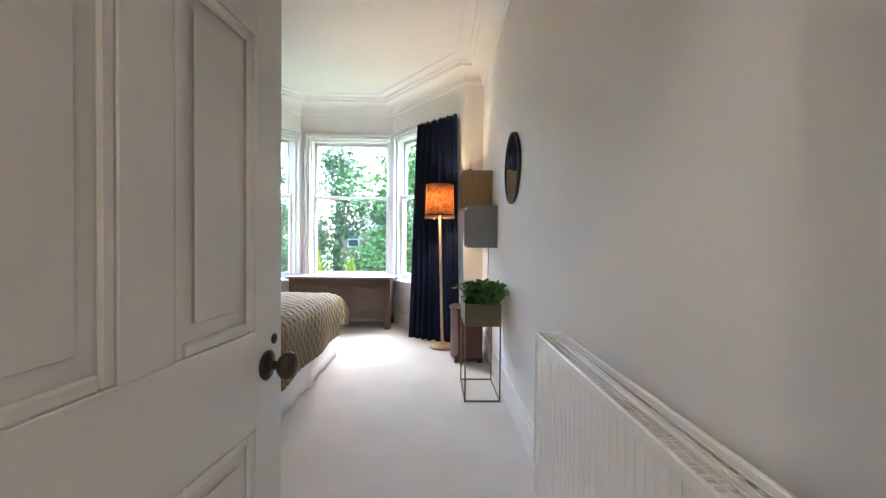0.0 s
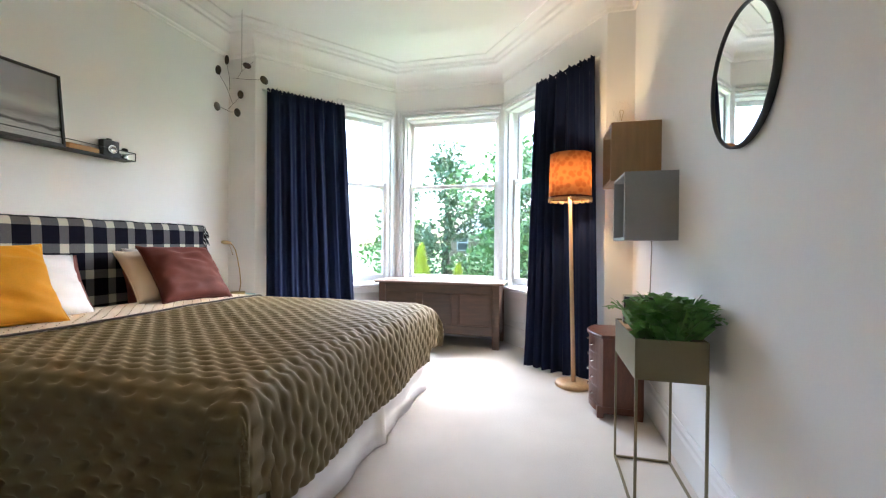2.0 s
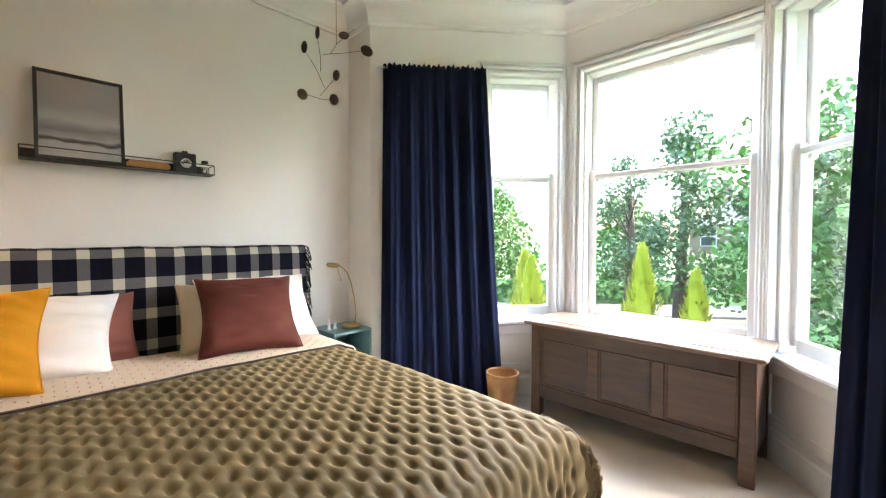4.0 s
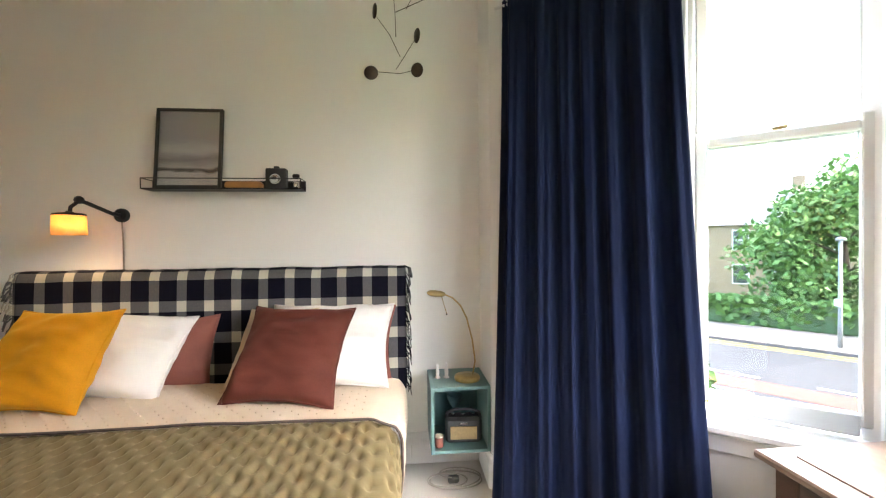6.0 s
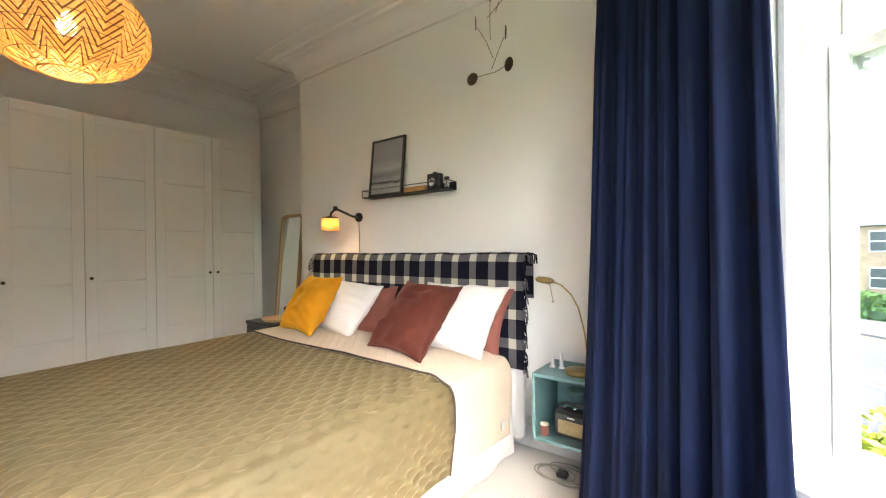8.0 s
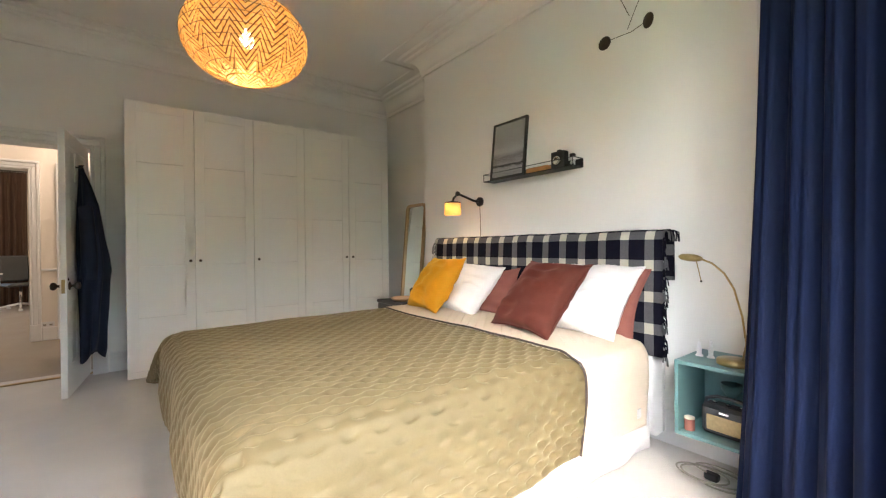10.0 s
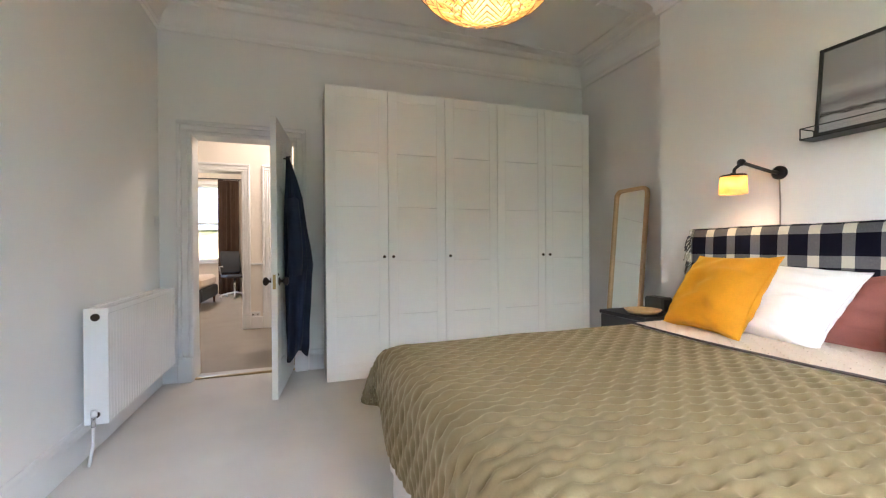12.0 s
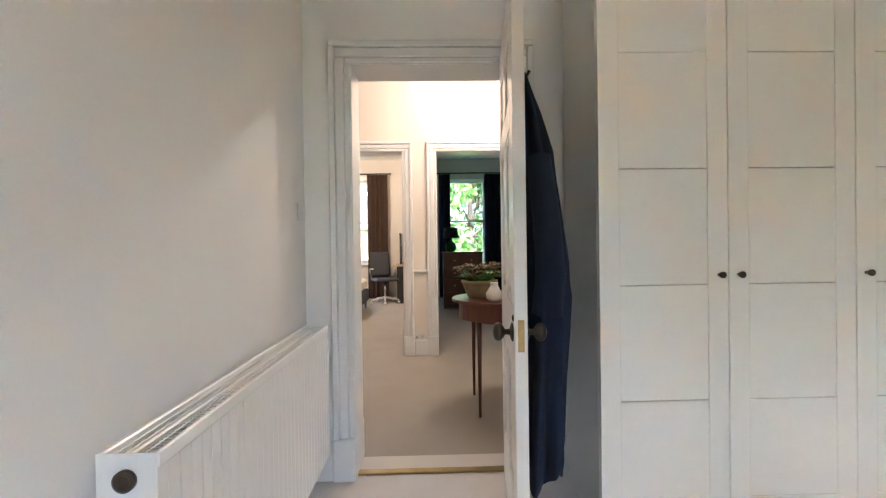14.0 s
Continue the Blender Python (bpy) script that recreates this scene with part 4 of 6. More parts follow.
# ---- oak chest under the window ----
def oak_chest():
    X0, X1, Y0, Y1, H = -2.33, -1.07, 4.845, 5.31, 0.66
    c = thing("oak_chest", "dark panelled oak coffer with a paler lid under the window", "chest", pose(X0, Y0, 0))
    W, D = X1 - X0, Y1 - Y0
    for x in (0, W - 0.07):
        for y in (0, D - 0.06):
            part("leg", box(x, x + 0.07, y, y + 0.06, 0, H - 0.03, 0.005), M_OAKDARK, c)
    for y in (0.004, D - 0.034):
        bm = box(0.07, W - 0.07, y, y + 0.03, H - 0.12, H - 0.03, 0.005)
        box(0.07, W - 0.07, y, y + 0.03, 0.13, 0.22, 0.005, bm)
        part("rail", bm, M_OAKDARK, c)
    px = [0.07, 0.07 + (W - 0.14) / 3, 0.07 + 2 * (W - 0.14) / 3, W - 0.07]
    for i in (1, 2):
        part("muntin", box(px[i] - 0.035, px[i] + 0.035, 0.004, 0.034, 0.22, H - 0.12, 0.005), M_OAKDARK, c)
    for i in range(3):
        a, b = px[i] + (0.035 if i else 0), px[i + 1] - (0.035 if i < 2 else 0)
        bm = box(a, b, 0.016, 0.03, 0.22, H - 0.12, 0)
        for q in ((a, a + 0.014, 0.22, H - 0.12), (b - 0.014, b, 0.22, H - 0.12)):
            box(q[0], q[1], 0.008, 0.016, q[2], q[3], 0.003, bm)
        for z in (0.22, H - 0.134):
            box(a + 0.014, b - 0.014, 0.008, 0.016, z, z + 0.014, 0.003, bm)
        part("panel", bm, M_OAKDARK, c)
    for x in (0.006, W - 0.03):
        part("side_panel", box(x, x + 0.024, 0.06, D - 0.06, 0.13, H - 0.03, 0.003), M_OAKDARK, c)
    part("back", box(0.07, W - 0.07, D - 0.004, D + 0.004, 0.13, H - 0.03, 0.001), M_OAKDARK, c)
    part("bottom", box(0.02, W - 0.02, 0.02, D - 0.02, 0.13, 0.15, 0.002), M_OAKDARK, c)
    lid = part("lid", box(-0.04, W + 0.04, -0.035, D + 0.01, H - 0.028, H - 0.004, 0.006), M_OAKTOP, c, "paler oak lid")
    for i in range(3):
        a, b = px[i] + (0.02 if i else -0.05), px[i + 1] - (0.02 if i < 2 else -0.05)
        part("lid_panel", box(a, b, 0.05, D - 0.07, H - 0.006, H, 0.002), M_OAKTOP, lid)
        # black bar stands in for the shade inside a slot in the lid
        part("groove_shade", box(a + 0.02, b - 0.02, D - 0.068, D - 0.058, H - 0.006, H - 0.002, 0.001), M_BLACK, lid)


oak_chest()

# ---- floor lamp ----
fl = thing("floor_lamp", "lit floor lamp, pale wood stem and patterned fringed shade", "floor lamp", pose(-0.43, 4.0, 0))
part("base", lathe([(0.125, 0), (0.13, 0.006), (0.13, 0.022), (0.122, 0.03), (0.02, 0.032)], 40), M_OAKPALE, fl)
part("stem", tube([(0, 0, 0.03), (-0.02, -0.01, 0.7), (-0.04, -0.02, 1.42)], 0.016, 16, r1=0.012), M_OAKPALE, fl)
sh = lathe([(0.150, 1.365), (0.147, 1.53), (0.143, 1.69), (0.141, 1.69), (0.145, 1.53), (0.148, 1.365)], 56, m=Matrix.Translation((-0.04, -0.02, 0)), closed=True)
shade = part("shade", sh, M_SHADE, fl, "orange printed cloth drum shade")
bm = bmesh.new()
rng = random.Random(9)
for i in range(110):
    a = 2 * math.pi * i / 110
    x, y = -0.04 + 0.151 * math.cos(a), -0.02 + 0.151 * math.sin(a)
    L = 0.014 + 0.012 * abs(math.sin(a * 9)) + rng.uniform(0, 0.006)
    tube([(x, y, 1.372), (x * 1.01, y * 1.01, 1.372 - L)], 0.0035, 4, bm)
tagged(part("fringe", bm, M_OAKPALE, shade), kind="stuff")
part("trim", lathe([(0.1515, 1.368), (0.1515, 1.382), (0.1485, 1.382), (0.1485, 1.368)], 48, m=Matrix.Translation((-0.04, -0.02, 0)), closed=True), M_BROWN, shade)
part("bulb", lathe([(0.012, 1.44), (0.016, 1.47), (0.03, 1.51), (0.028, 1.535), (0.012, 1.555), (0.002, 1.556)], 18, m=Matrix.Translation((-0.04, -0.02, 0))), M_CLEAR, fl)
part("shade_ring", tube([(-0.04 + 0.147, -0.02, 1.44), (-0.04, -0.02, 1.44), (-0.04 - 0.147, -0.02, 1.44)], 0.003, 6), M_BLACKMETAL, fl)

# ---- bow-front chest of drawers ----
nt = thing("bedside_chest", "small mahogany bow-fronted chest of drawers with metal handles", "chest of drawers", pose(-0.075, 3.62, 0))
def bow(x_back, half, depth, swell, n=14):
    pts = [(x_back, half), (x_back, -half)]
    pts = [(x_back, -half)] + [(x_back - depth - swell * (1 - (2 * i / n - 1) ** 2), -half + 2 * half * i / n) for i in range(n + 1)] + [(x_back, half)]
    return pts
part("body", prism(bow(0, 0.17, 0.225, 0.055), 0.07, 0.475), M_MAHOG, nt)
part("top", prism(bow(0.004, 0.18, 0.24, 0.062), 0.475, 0.496, bev=0.003), M_MAHOG, nt)
part("plinth", prism(bow(0.0, 0.172, 0.23, 0.056), 0.03, 0.07), M_MAHOG, nt)
for x in (-0.235, -0.02):
    for y in (-0.15, 0.15):
        part("foot", box(x - 0.02, x + 0.02, y - 0.02, y + 0.02, 0, 0.07, 0.004), M_MAHOG, nt)
for i in range(4):
    z0 = 0.08 + i * 0.099
    n = 14
    out = [(-0.225 - 0.055 * (1 - (2 * k / n - 1) ** 2) - 0.006, -0.155 + 0.31 * k / n) for k in range(n + 1)]
    inn = [(x + 0.012, y) for x, y in out][::-1]
    dr = part("drawer", prism(out + inn, z0, z0 + 0.092, bev=0.0015), M_MAHOG, nt)
    for y in (-0.09, 0.09):
        xs = -0.225 - 0.055 * (1 - (y / 0.155) ** 2) - 0.006
        part("handle", tube([(xs, y - 0.02, z0 + 0.05), (xs - 0.018, y - 0.018, z0 + 0.044), (xs - 0.02, y, z0 + 0.040), (xs - 0.018, y + 0.018, z0 + 0.044), (xs, y + 0.02, z0 + 0.05)], 0.003, 6), M_CHROME, dr, "curved metal drawer handle")

# ---- wall boxes ----
def cube_shelf(name, label, y0, y1, z0, z1, depth, out_mat, in_mat):
    t = 0.016
    s = thing(name, label, "wall shelf", pose(0, y0, z0))
    h, w = z1 - z0, y1 - y0
    part("side", box(-depth, 0, 0, t, 0, h, 0.001), out_mat, s)
    part("side", box(-depth, 0, w - t, w, 0, h, 0.001), out_mat, s)
    part("top", box(-depth, 0, t, w - t, h - t, h, 0.001), out_mat, s)
    part("bottom", box(-depth, 0, t, w - t, 0, t, 0.001), out_mat, s)
    part("back", box(-0.008, -0.002, t, w - t, t, h - t, 0), in_mat, s)
    return s


cube_shelf("box_shelf", "square grey lacquered box shelf fixed to the wall", 3.117, 3.465, 1.056, 1.405, 0.25, M_GREYBOX, M_GREYBOX)
cube_shelf("box_shelf", "square oak veneered box shelf fixed to the wall", 3.445, 3.80, 1.407, 1.752, 0.27, M_OAKBOX, M_OAKBOX)
lamp = thing("bulb_lamp", "small table lamp with a bare clear glass globe", "lamp", pose(-0.19, 3.60, 1.752))
part("socket", lathe([(0.024, 0), (0.026, 0.004), (0.024, 0.03), (0.016, 0.036)], 20), M_BLACK, lamp)
part("globe", lathe([(0.014, 0.036), (0.020, 0.055), (0.045, 0.085), (0.055, 0.12), (0.045, 0.155), (0.02, 0.172), (0.002, 0.175)], 28), M_CLEAR, lamp)
part("filament", tube([(0, 0, 0.05), (0.012, 0, 0.11), (0, 0.01, 0.12), (-0.012, 0, 0.11), (0, 0, 0.05)], 0.0015, 5), M_BRASS, lamp)
sp = thing("zebra_ornament", "small black and white striped ornament inside the grey box", "ornament", pose(-0.16, 3.28, 1.072))
for i in range(9):
    part("stripe", box(-0.05, 0.05, -0.045 + i * 0.01, -0.0352 + i * 0.01, 0.0, 0.085 - 0.006 * abs(i - 4), 0.002), M_BLACK if i % 2 else M_WHITEBOX, sp)
cb = thing("lamp_cable", "thin grey cable hanging down the wall below the box", "cable")
part("cord", tube([(-0.012, 3.62, 1.40), (-0.010, 3.60, 1.0), (-0.012, 3.62, 0.7), (-0.03, 3.66, 0.505)], 0.0035, 6), M_CORD, cb)

# ---- round mirror ----
rm = thing("round_mirror", "round wall mirror in a thin dark metal rim", "mirror", pose(-0.003, 2.435, 1.587, 0, -90, 0))
part("rim", lathe([(0.222, 0), (0.230, 0), (0.232, 0.003), (0.232, 0.018), (0.229, 0.021), (0.224, 0.021), (0.222, 0.015)], 64, closed=True), M_DARKGREY, rm)
part("glass", lathe([(0.223, 0.006), (0.223, 0.014)], 64), M_MIRROR, rm, "silvered mirror glass")

# ---- planter ----
pl = thing("planter_stand", "olive metal planter box on a thin metal rod stand", "planter", pose(-0.18, 2.77, 0))
hx, hy = 0.125, 0.225
part("base_plate", box(-hx, hx, -hy, hy, 0.52, 0.524, 0.001), M_OLIVEMETAL, pl)
for x in (-hx, hx - 0.004):
    part("side_plate", box(x, x + 0.004, -hy, hy, 0.524, 0.675, 0.001), M_OLIVEMETAL, pl)
for y in (-hy, hy - 0.004):
    part("end_plate", box(-hx + 0.004, hx - 0.004, y, y + 0.004, 0.524, 0.675, 0.001), M_OLIVEMETAL, pl)
for sx in (-1, 1):
    for sy in (-1, 1):
        part("leg", box(sx * hx - 0.005 + 0.005 * -sx, sx * hx + 0.005 + 0.005 * -sx, sy * hy - 0.005, sy * hy + 0.005, 0, 0.52, 0.001), M_OLIVEMETAL, pl)
for sx in (-1, 1):
    part("side_bar", box(sx * hx - 0.005 * (1 + sx), sx * hx + 0.005 * (1 - sx), -hy + 0.005, hy - 0.005, 0.002, 0.012, 0.001), M_OLIVEMETAL, pl)
for sy in (-1, 1):
    part("end_bar", box(-hx + 0.01, hx - 0.01, sy * hy - 0.005, sy * hy + 0.005, 0.002, 0.012, 0.001), M_OLIVEMETAL, pl)
part("tray", box(-hx + 0.005, hx - 0.005, 0.02, hy - 0.005, 0.655, 0.668, 0.002), M_OAKPALE, pl, "pale wooden tray insert")
part("soil", box(-hx + 0.005, hx - 0.005, -hy + 0.005, 0.018, 0.53, 0.645, 0.004), M_SOIL, pl)


def leafy(name, label, loc, n_fronds, reach, height, leaf, material, seed, spread_xy=(0.1, 0.1)):
    """A bushy pot plant: arching stalks set with pairs of small leaves."""
    rng = random.Random(seed)
    t = thing(name, label, "plant", pose(*loc))
    stems, leaves = bmesh.new(), bmesh.new()
    for i in range(n_fronds):
        a = rng.uniform(0, 2 * math.pi)
        r = reach * rng.uniform(0.35, 1.0)
        h = height * rng.uniform(0.45, 1.0)
        base = Vector((rng.uniform(-1, 1) * spread_xy[0], rng.uniform(-1, 1) * spread_xy[1], 0))
        pts = [base + Vector((math.cos(a) * r * s, math.sin(a) * r * s, h * math.sin(s * 1.9))) for s in (0, 0.25, 0.5, 0.75, 1.0)]
        tube(pts, 0.0022, 4, stems, r1=0.001)
        for k in range(1, 11):
            s = k / 10
            j = min(3, int(s * 4))
            p = pts[j].lerp(pts[j + 1], s * 4 - j)
            d = (pts[j + 1] - pts[j]).normalized()
            sd = d.cross(Vector((0, 0, 1)))
            sd = sd.normalized() if sd.length > 0.1 else Vector((1, 0, 0))
            L = leaf * (1.1 - 0.55 * s) * rng.uniform(0.8, 1.2)
            for sg in (1, -1):
                tip = p + sd * sg * L + d * L * 0.55 + Vector((0, 0, rng.uniform(-0.3, 0.35) * L))
                mid = (p + tip) / 2
                w = d * L * 0.34
                up = Vector((0, 0, 0.004))
                v = [leaves.verts.new(q) for q in (p, mid - w + up, tip, mid + w + up)]
                leaves.faces.new(v)
    tagged(part("stalk", stems, material, t), kind="stuff")
    tagged(part("leaves", leaves, material, t), kind="stuff")
    return t


leafy("fern", "bushy green fern growing in the planter", (-0.18, 2.66, 0.645), 24, 0.17, 0.17, 0.070, M_PLANT, 11, (0.08, 0.08))
for i, (w, h, m, lb) in enumerate(((0.012, 0.13, M_PAPER, "pale cover"), (0.016, 0.125, M_BLACK, "dark cover"), (0.012, 0.11, M_COVERG, "green printed cover"))):
    b = thing("magazine", "magazine standing upright on the wooden tray, " + lb, "magazine", pose(-0.18, 2.965 - i * 0.03, 0.668, 6 + i * 3), "magazines on the tray")
    part("pages", box(-0.100, 0.100, -w / 2, w / 2, 0, h, 0.001), M_PAPER, b)
    part("cover", box(-0.102, 0.102, -w / 2 - 0.002, -w / 2 - 0.0003, 0, h + 0.002, 0.0005), m, b)
    if i == 2:
        part("picture", box(-0.08, 0.05, -w / 2 - 0.003, -w / 2 - 0.0022, 0.01, 0.045, 0), M_COVERR, b)

# ---- pendant ----
pend = thing("pendant_lamp", "lit woven bamboo pendant lamp shade, zigzag weave", "pendant lamp", pose(-1.82, 2.19, 2.29))
RX, RZ = 0.335, 0.235


def on_shade(lon, lat, k=1.0):
    c = max(0.0, math.cos(lat)) ** 0.9
    return Vector((RX * k * c * math.cos(lon), RX * k * c * math.sin(lon), RZ * k * math.sin(lat)))


M_WEAVE = cloth_shade("bamboo_weave", (0.86, 0.66, 0.36), (0.76, 0.54, 0.26), 0.45)
nsec, nlat = 14, 17
l0, l1 = math.radians(-74), math.radians(74)
M_GAPSHADE = mat("weave_gap_shade", (0.16, 0.07, 0.02), 0.6, var=0.25, scale=20, bump=0.1)


def weave(first, width, k_out):
    """Slanting strips that meet in zigzags, one sector up and the next down."""
    own = bmesh.new()
    for sct in range(nsec):
        for half in (0, 1):
            a = 2 * math.pi * (sct + half * 0.5) / nsec
            b = a + math.pi / nsec
            for k in range(-3, nlat):
                la = l0 + (l1 - l0) * (k + first) / nlat
                rise = (l1 - l0) * 2.6 / nlat
                s0, s1 = (la, la + rise) if half == 0 else (la + rise, la)
                w = (l1 - l0) / nlat * width
                q = [on_shade(lon, min(max(lat, l0), l1), k_out) for lon, lat in ((a, s0), (b, s1), (b, s1 + w), (a, s0 + w))]
                if (q[0] - q[3]).length < 1e-4 or (q[1] - q[2]).length < 1e-4:
                    continue
                own.faces.new([own.verts.new(v) for v in q])
    return own


# the second, dark set paints shade into the gaps between the bamboo strips
for first, width, k_out, m_, lb in ((0.0, 0.60, 1.0, M_WEAVE, "interlaced golden bamboo strips"), (0.62, 0.30, 0.99, M_GAPSHADE, "dark strips standing in for the shaded gaps of the weave")):
    sh = tagged(part("woven_shade", weave(first, width, k_out), m_, pend, lb), kind="stuff")
    md = sh.modifiers.new("thick", "SOLIDIFY")
    md.thickness = 0.002
for k in range(11):
    lat = l0 + (l1 - l0) * (k + 0.5) / 11
    p0 = on_shade(0, lat, 1.004)
    part("binding_ring", tube([(p0.x * math.cos(2 * math.pi * i / 48), p0.x * math.sin(2 * math.pi * i / 48), p0.z) for i in range(49)], 0.0015, 4), M_OAKDARK, pend)
for lat in (l0, l1):
    p0 = on_shade(0, lat)
    part("end_ring", tube([(p0.x * math.cos(2 * math.pi * i / 32), p0.x * math.sin(2 * math.pi * i / 32), p0.z) for i in range(33)], 0.005, 6), M_RATTAN, pend)
part("bulb", lathe([(0.012, 0.06), (0.018, 0.045), (0.034, 0.02), (0.040, -0.005), (0.032, -0.03), (0.004, -0.042)][::-1], 20), M_BULB, pend)
part("lamp_holder", lathe([(0.02, 0.06), (0.022, 0.065), (0.022, 0.12), (0.008, 0.13)], 16), M_TRIM, pend)
part("flex", tube([(0, 0, 0.12), (0, 0, 0.68)], 0.003, 6), M_TRIM, pend)
part("ceiling_rose", lathe([(0.015, 0.67), (0.045, 0.69), (0.05, 0.705), (0.05, 0.71)], 24), M_TRIM, pend)

# ---- hanging mobile ----
mob = thing("hanging_mobile", "hanging mobile of dark metal discs on thin wires", "mobile", pose(-3.16, 3.74, 2.37))
discs = [(-0.04, 0.08, -0.23, 0.030, 0.036, 15), (-0.04, -0.14, -0.25, 0.034, 0.034, 0), (-0.01, 0.08, -0.08, 0.024, 0.036, 55), (-0.05, -0.12, 0.05, 0.022, 0.038, 60), (0.09, 0.25, 0.10, 0.044, 0.036, 10), (0.02, 0.12, 0.18, 0.034, 0.026, 35), (-0.05, -0.03, 0.17, 0.018, 0.04, 70)]
for x, y, z, a, b, turn in discs:
    part("disc", lathe([(0.002, -0.002), (0.92, -0.0022), (1.0, 0), (0.92, 0.0022), (0.002, 0.002)], 28, m=Matrix.Translation((x, y, z)) @ pose(0, 0, 0, 0, 90, 0) @ pose(0, 0, 0, turn, 0, 0) @ Matrix.Diagonal((b, a, 1, 1))), M_DARKBRONZE, mob)
for pts in ([(-0.04, -0.11, -0.245), (-0.04, 0.0, -0.25), (-0.04, 0.055, -0.235)], [(-0.04, -0.02, -0.23), (-0.02, 0.03, -0.16), (-0.01, 0.07, -0.10)],
            [(-0.05, -0.11, 0.02), (-0.03, -0.05, -0.07), (-0.02, 0.0, -0.18)], [(-0.03, -0.02, -0.08), (-0.03, -0.022, 0.02), (-0.05, -0.03, 0.14)],
            [(0.0, -0.02, 0.02), (0.05, 0.1, 0.05), (0.09, 0.215, 0.09)], [(0.0, 0.03, 0.035), (0.01, 0.07, 0.11), (0.02, 0.20, 0.25)], [(0.01, 0.07, 0.11), (0.01, 0.07, 0.63)]):
    part("wire", tube(pts, 0.0016, 5), M_DARKBRONZE, mob)

# ---- picture ledge and what stands on it ----
WX = -3.63
led = thing("picture_ledge", "black metal picture ledge with a thin front rail", "shelf", pose(WX, 2.36, 1.605))
LL = 0.83
part("tray", box(0.0, 0.115, 0, LL, 0, 0.006, 0.001), M_BLACKMETAL, led)
part("back", box(0.0, 0.004, 0, LL, 0.006, 0.06, 0.001), M_BLACKMETAL, led)
part("front_rail", tube([(0.003, 0.003, 0.058), (0.112, 0.003, 0.058), (0.112, LL - 0.003, 0.058), (0.003, LL - 0.003, 0.058)], 0.003, 6), M_BLACKMETAL, led)
for x, y in ((0.112, 0.003), (0.112, LL - 0.003)):
    part("post", tube([(x, y, 0.003), (x, y, 0.058)], 0.003, 6), M_BLACKMETAL, led)
pic = thing("framed_print", "black framed black-and-white beach photograph leaning on the ledge", "picture", pose(WX + 0.085, 2.414, 1.612, 0, -6.5, 0))
W, H, fw = 0.345, 0.445, 0.015
for a, b, c, d in ((0, fw, 0, H), (W - fw, W, 0, H), (fw, W - fw, 0, fw), (fw, W - fw, H - fw, H)):
    part("frame_bar", box(-0.012, 0.012, a, b, c, d, 0.0015), M_BLACK, pic)
part("print", box(-0.006, 0.002, fw, W - fw, fw, H - fw, 0), M_PHOTO, pic, "beach and cloud photograph")
part("glazing", box(0.004, 0.005, fw, W - fw, fw, H - fw, 0), M_CLEAR, pic)
it = thing("leather_case", "tan leather case lying on the ledge", "case", pose(WX + 0.055, 2.87, 1.611))
part("body", box(-0.03, 0.03, -0.10, 0.10, 0, 0.042, 0.014), M_TAN, it)
part("flap", box(0.028, 0.034, -0.09, 0.09, 0.006, 0.036, 0.004), M_TAN, it)
it = thing("vintage_camera", "old black box camera standing on the ledge", "camera", pose(WX + 0.055, 3.045, 1.611))
part("body", box(-0.025, 0.025, -0.055, 0.055, 0, 0.115, 0.005), M_BLACK, it)
part("lens", lathe([(0.030, 0), (0.030, 0.012), (0.024, 0.016), (0.022, 0.01), (0.003, 0.008)], 24, m=Matrix.Translation((0.025, 0, 0.052)) @ pose(0, 0, 0, 0, 90, 0)), M_CHROME, it)
part("viewfinder", box(-0.012, 0.012, -0.014, 0.014, 0.115, 0.128, 0.003), M_BLACK, it)
it = thing("glass_jar", "small glass jar with a dark lid at the ledge end", "jar", pose(WX + 0.06, 3.15, 1.611))
part("jar", lathe([(0.020, 0), (0.022, 0.004), (0.022, 0.055), (0.016, 0.065)], 20), M_CLEAR, it)
part("lid", lathe([(0.018, 0.065), (0.019, 0.068), (0.019, 0.08), (0.016, 0.083)], 20), M_BLACKMETAL, it)
part("contents", lathe([(0.017, 0.004), (0.019, 0.006), (0.019, 0.04), (0.015, 0.042)], 16), M_CHROME, it)

# ---- wall lamp over the bed ----
wl = thing("wall_lamp", "lit wall lamp, jointed black arm and amber cylinder shade", "wall lamp", pose(WX, 2.204, 1.472))
part("wall_plate", lathe([(0.036, 0), (0.038, 0.004), (0.038, 0.02), (0.03, 0.026)], 28, m=pose(0, 0, 0, 0, 90, 0)), M_BLACKMETAL, wl)
part("arm", tube([(0.025, 0, 0), (0.07, -0.01, 0.005), (0.15, -0.08, 0.055), (0.17, -0.10, 0.065)], 0.010, 10), M_BLACKMETAL, wl)
part("elbow", lathe([(0.004, -0.016), (0.018, -0.012), (0.021, 0), (0.018, 0.012), (0.004, 0.016)], 18, m=pose(0.17, -0.10, 0.068, 0, 90, 0)), M_BLACKMETAL, wl)
part("lamp_stem", tube([(0.175, -0.10, 0.06), (0.20, -0.118, 0.03), (0.205, -0.12, -0.005)], 0.009, 10), M_BLACKMETAL, wl)
part("cap", lathe([(0.066, -0.008), (0.068, -0.004), (0.064, 0.004), (0.02, 0.010), (0.01, 0.018)], 28, m=Matrix.Translation((0.208, -0.12, -0.008))), M_BLACKMETAL, wl)
part("shade", lathe([(0.070, -0.112), (0.067, -0.012), (0.064, -0.012), (0.067, -0.112)], 36, m=Matrix.Translation((0.208, -0.12, 0)), closed=True), M_AMBER, wl, "glowing amber shade")
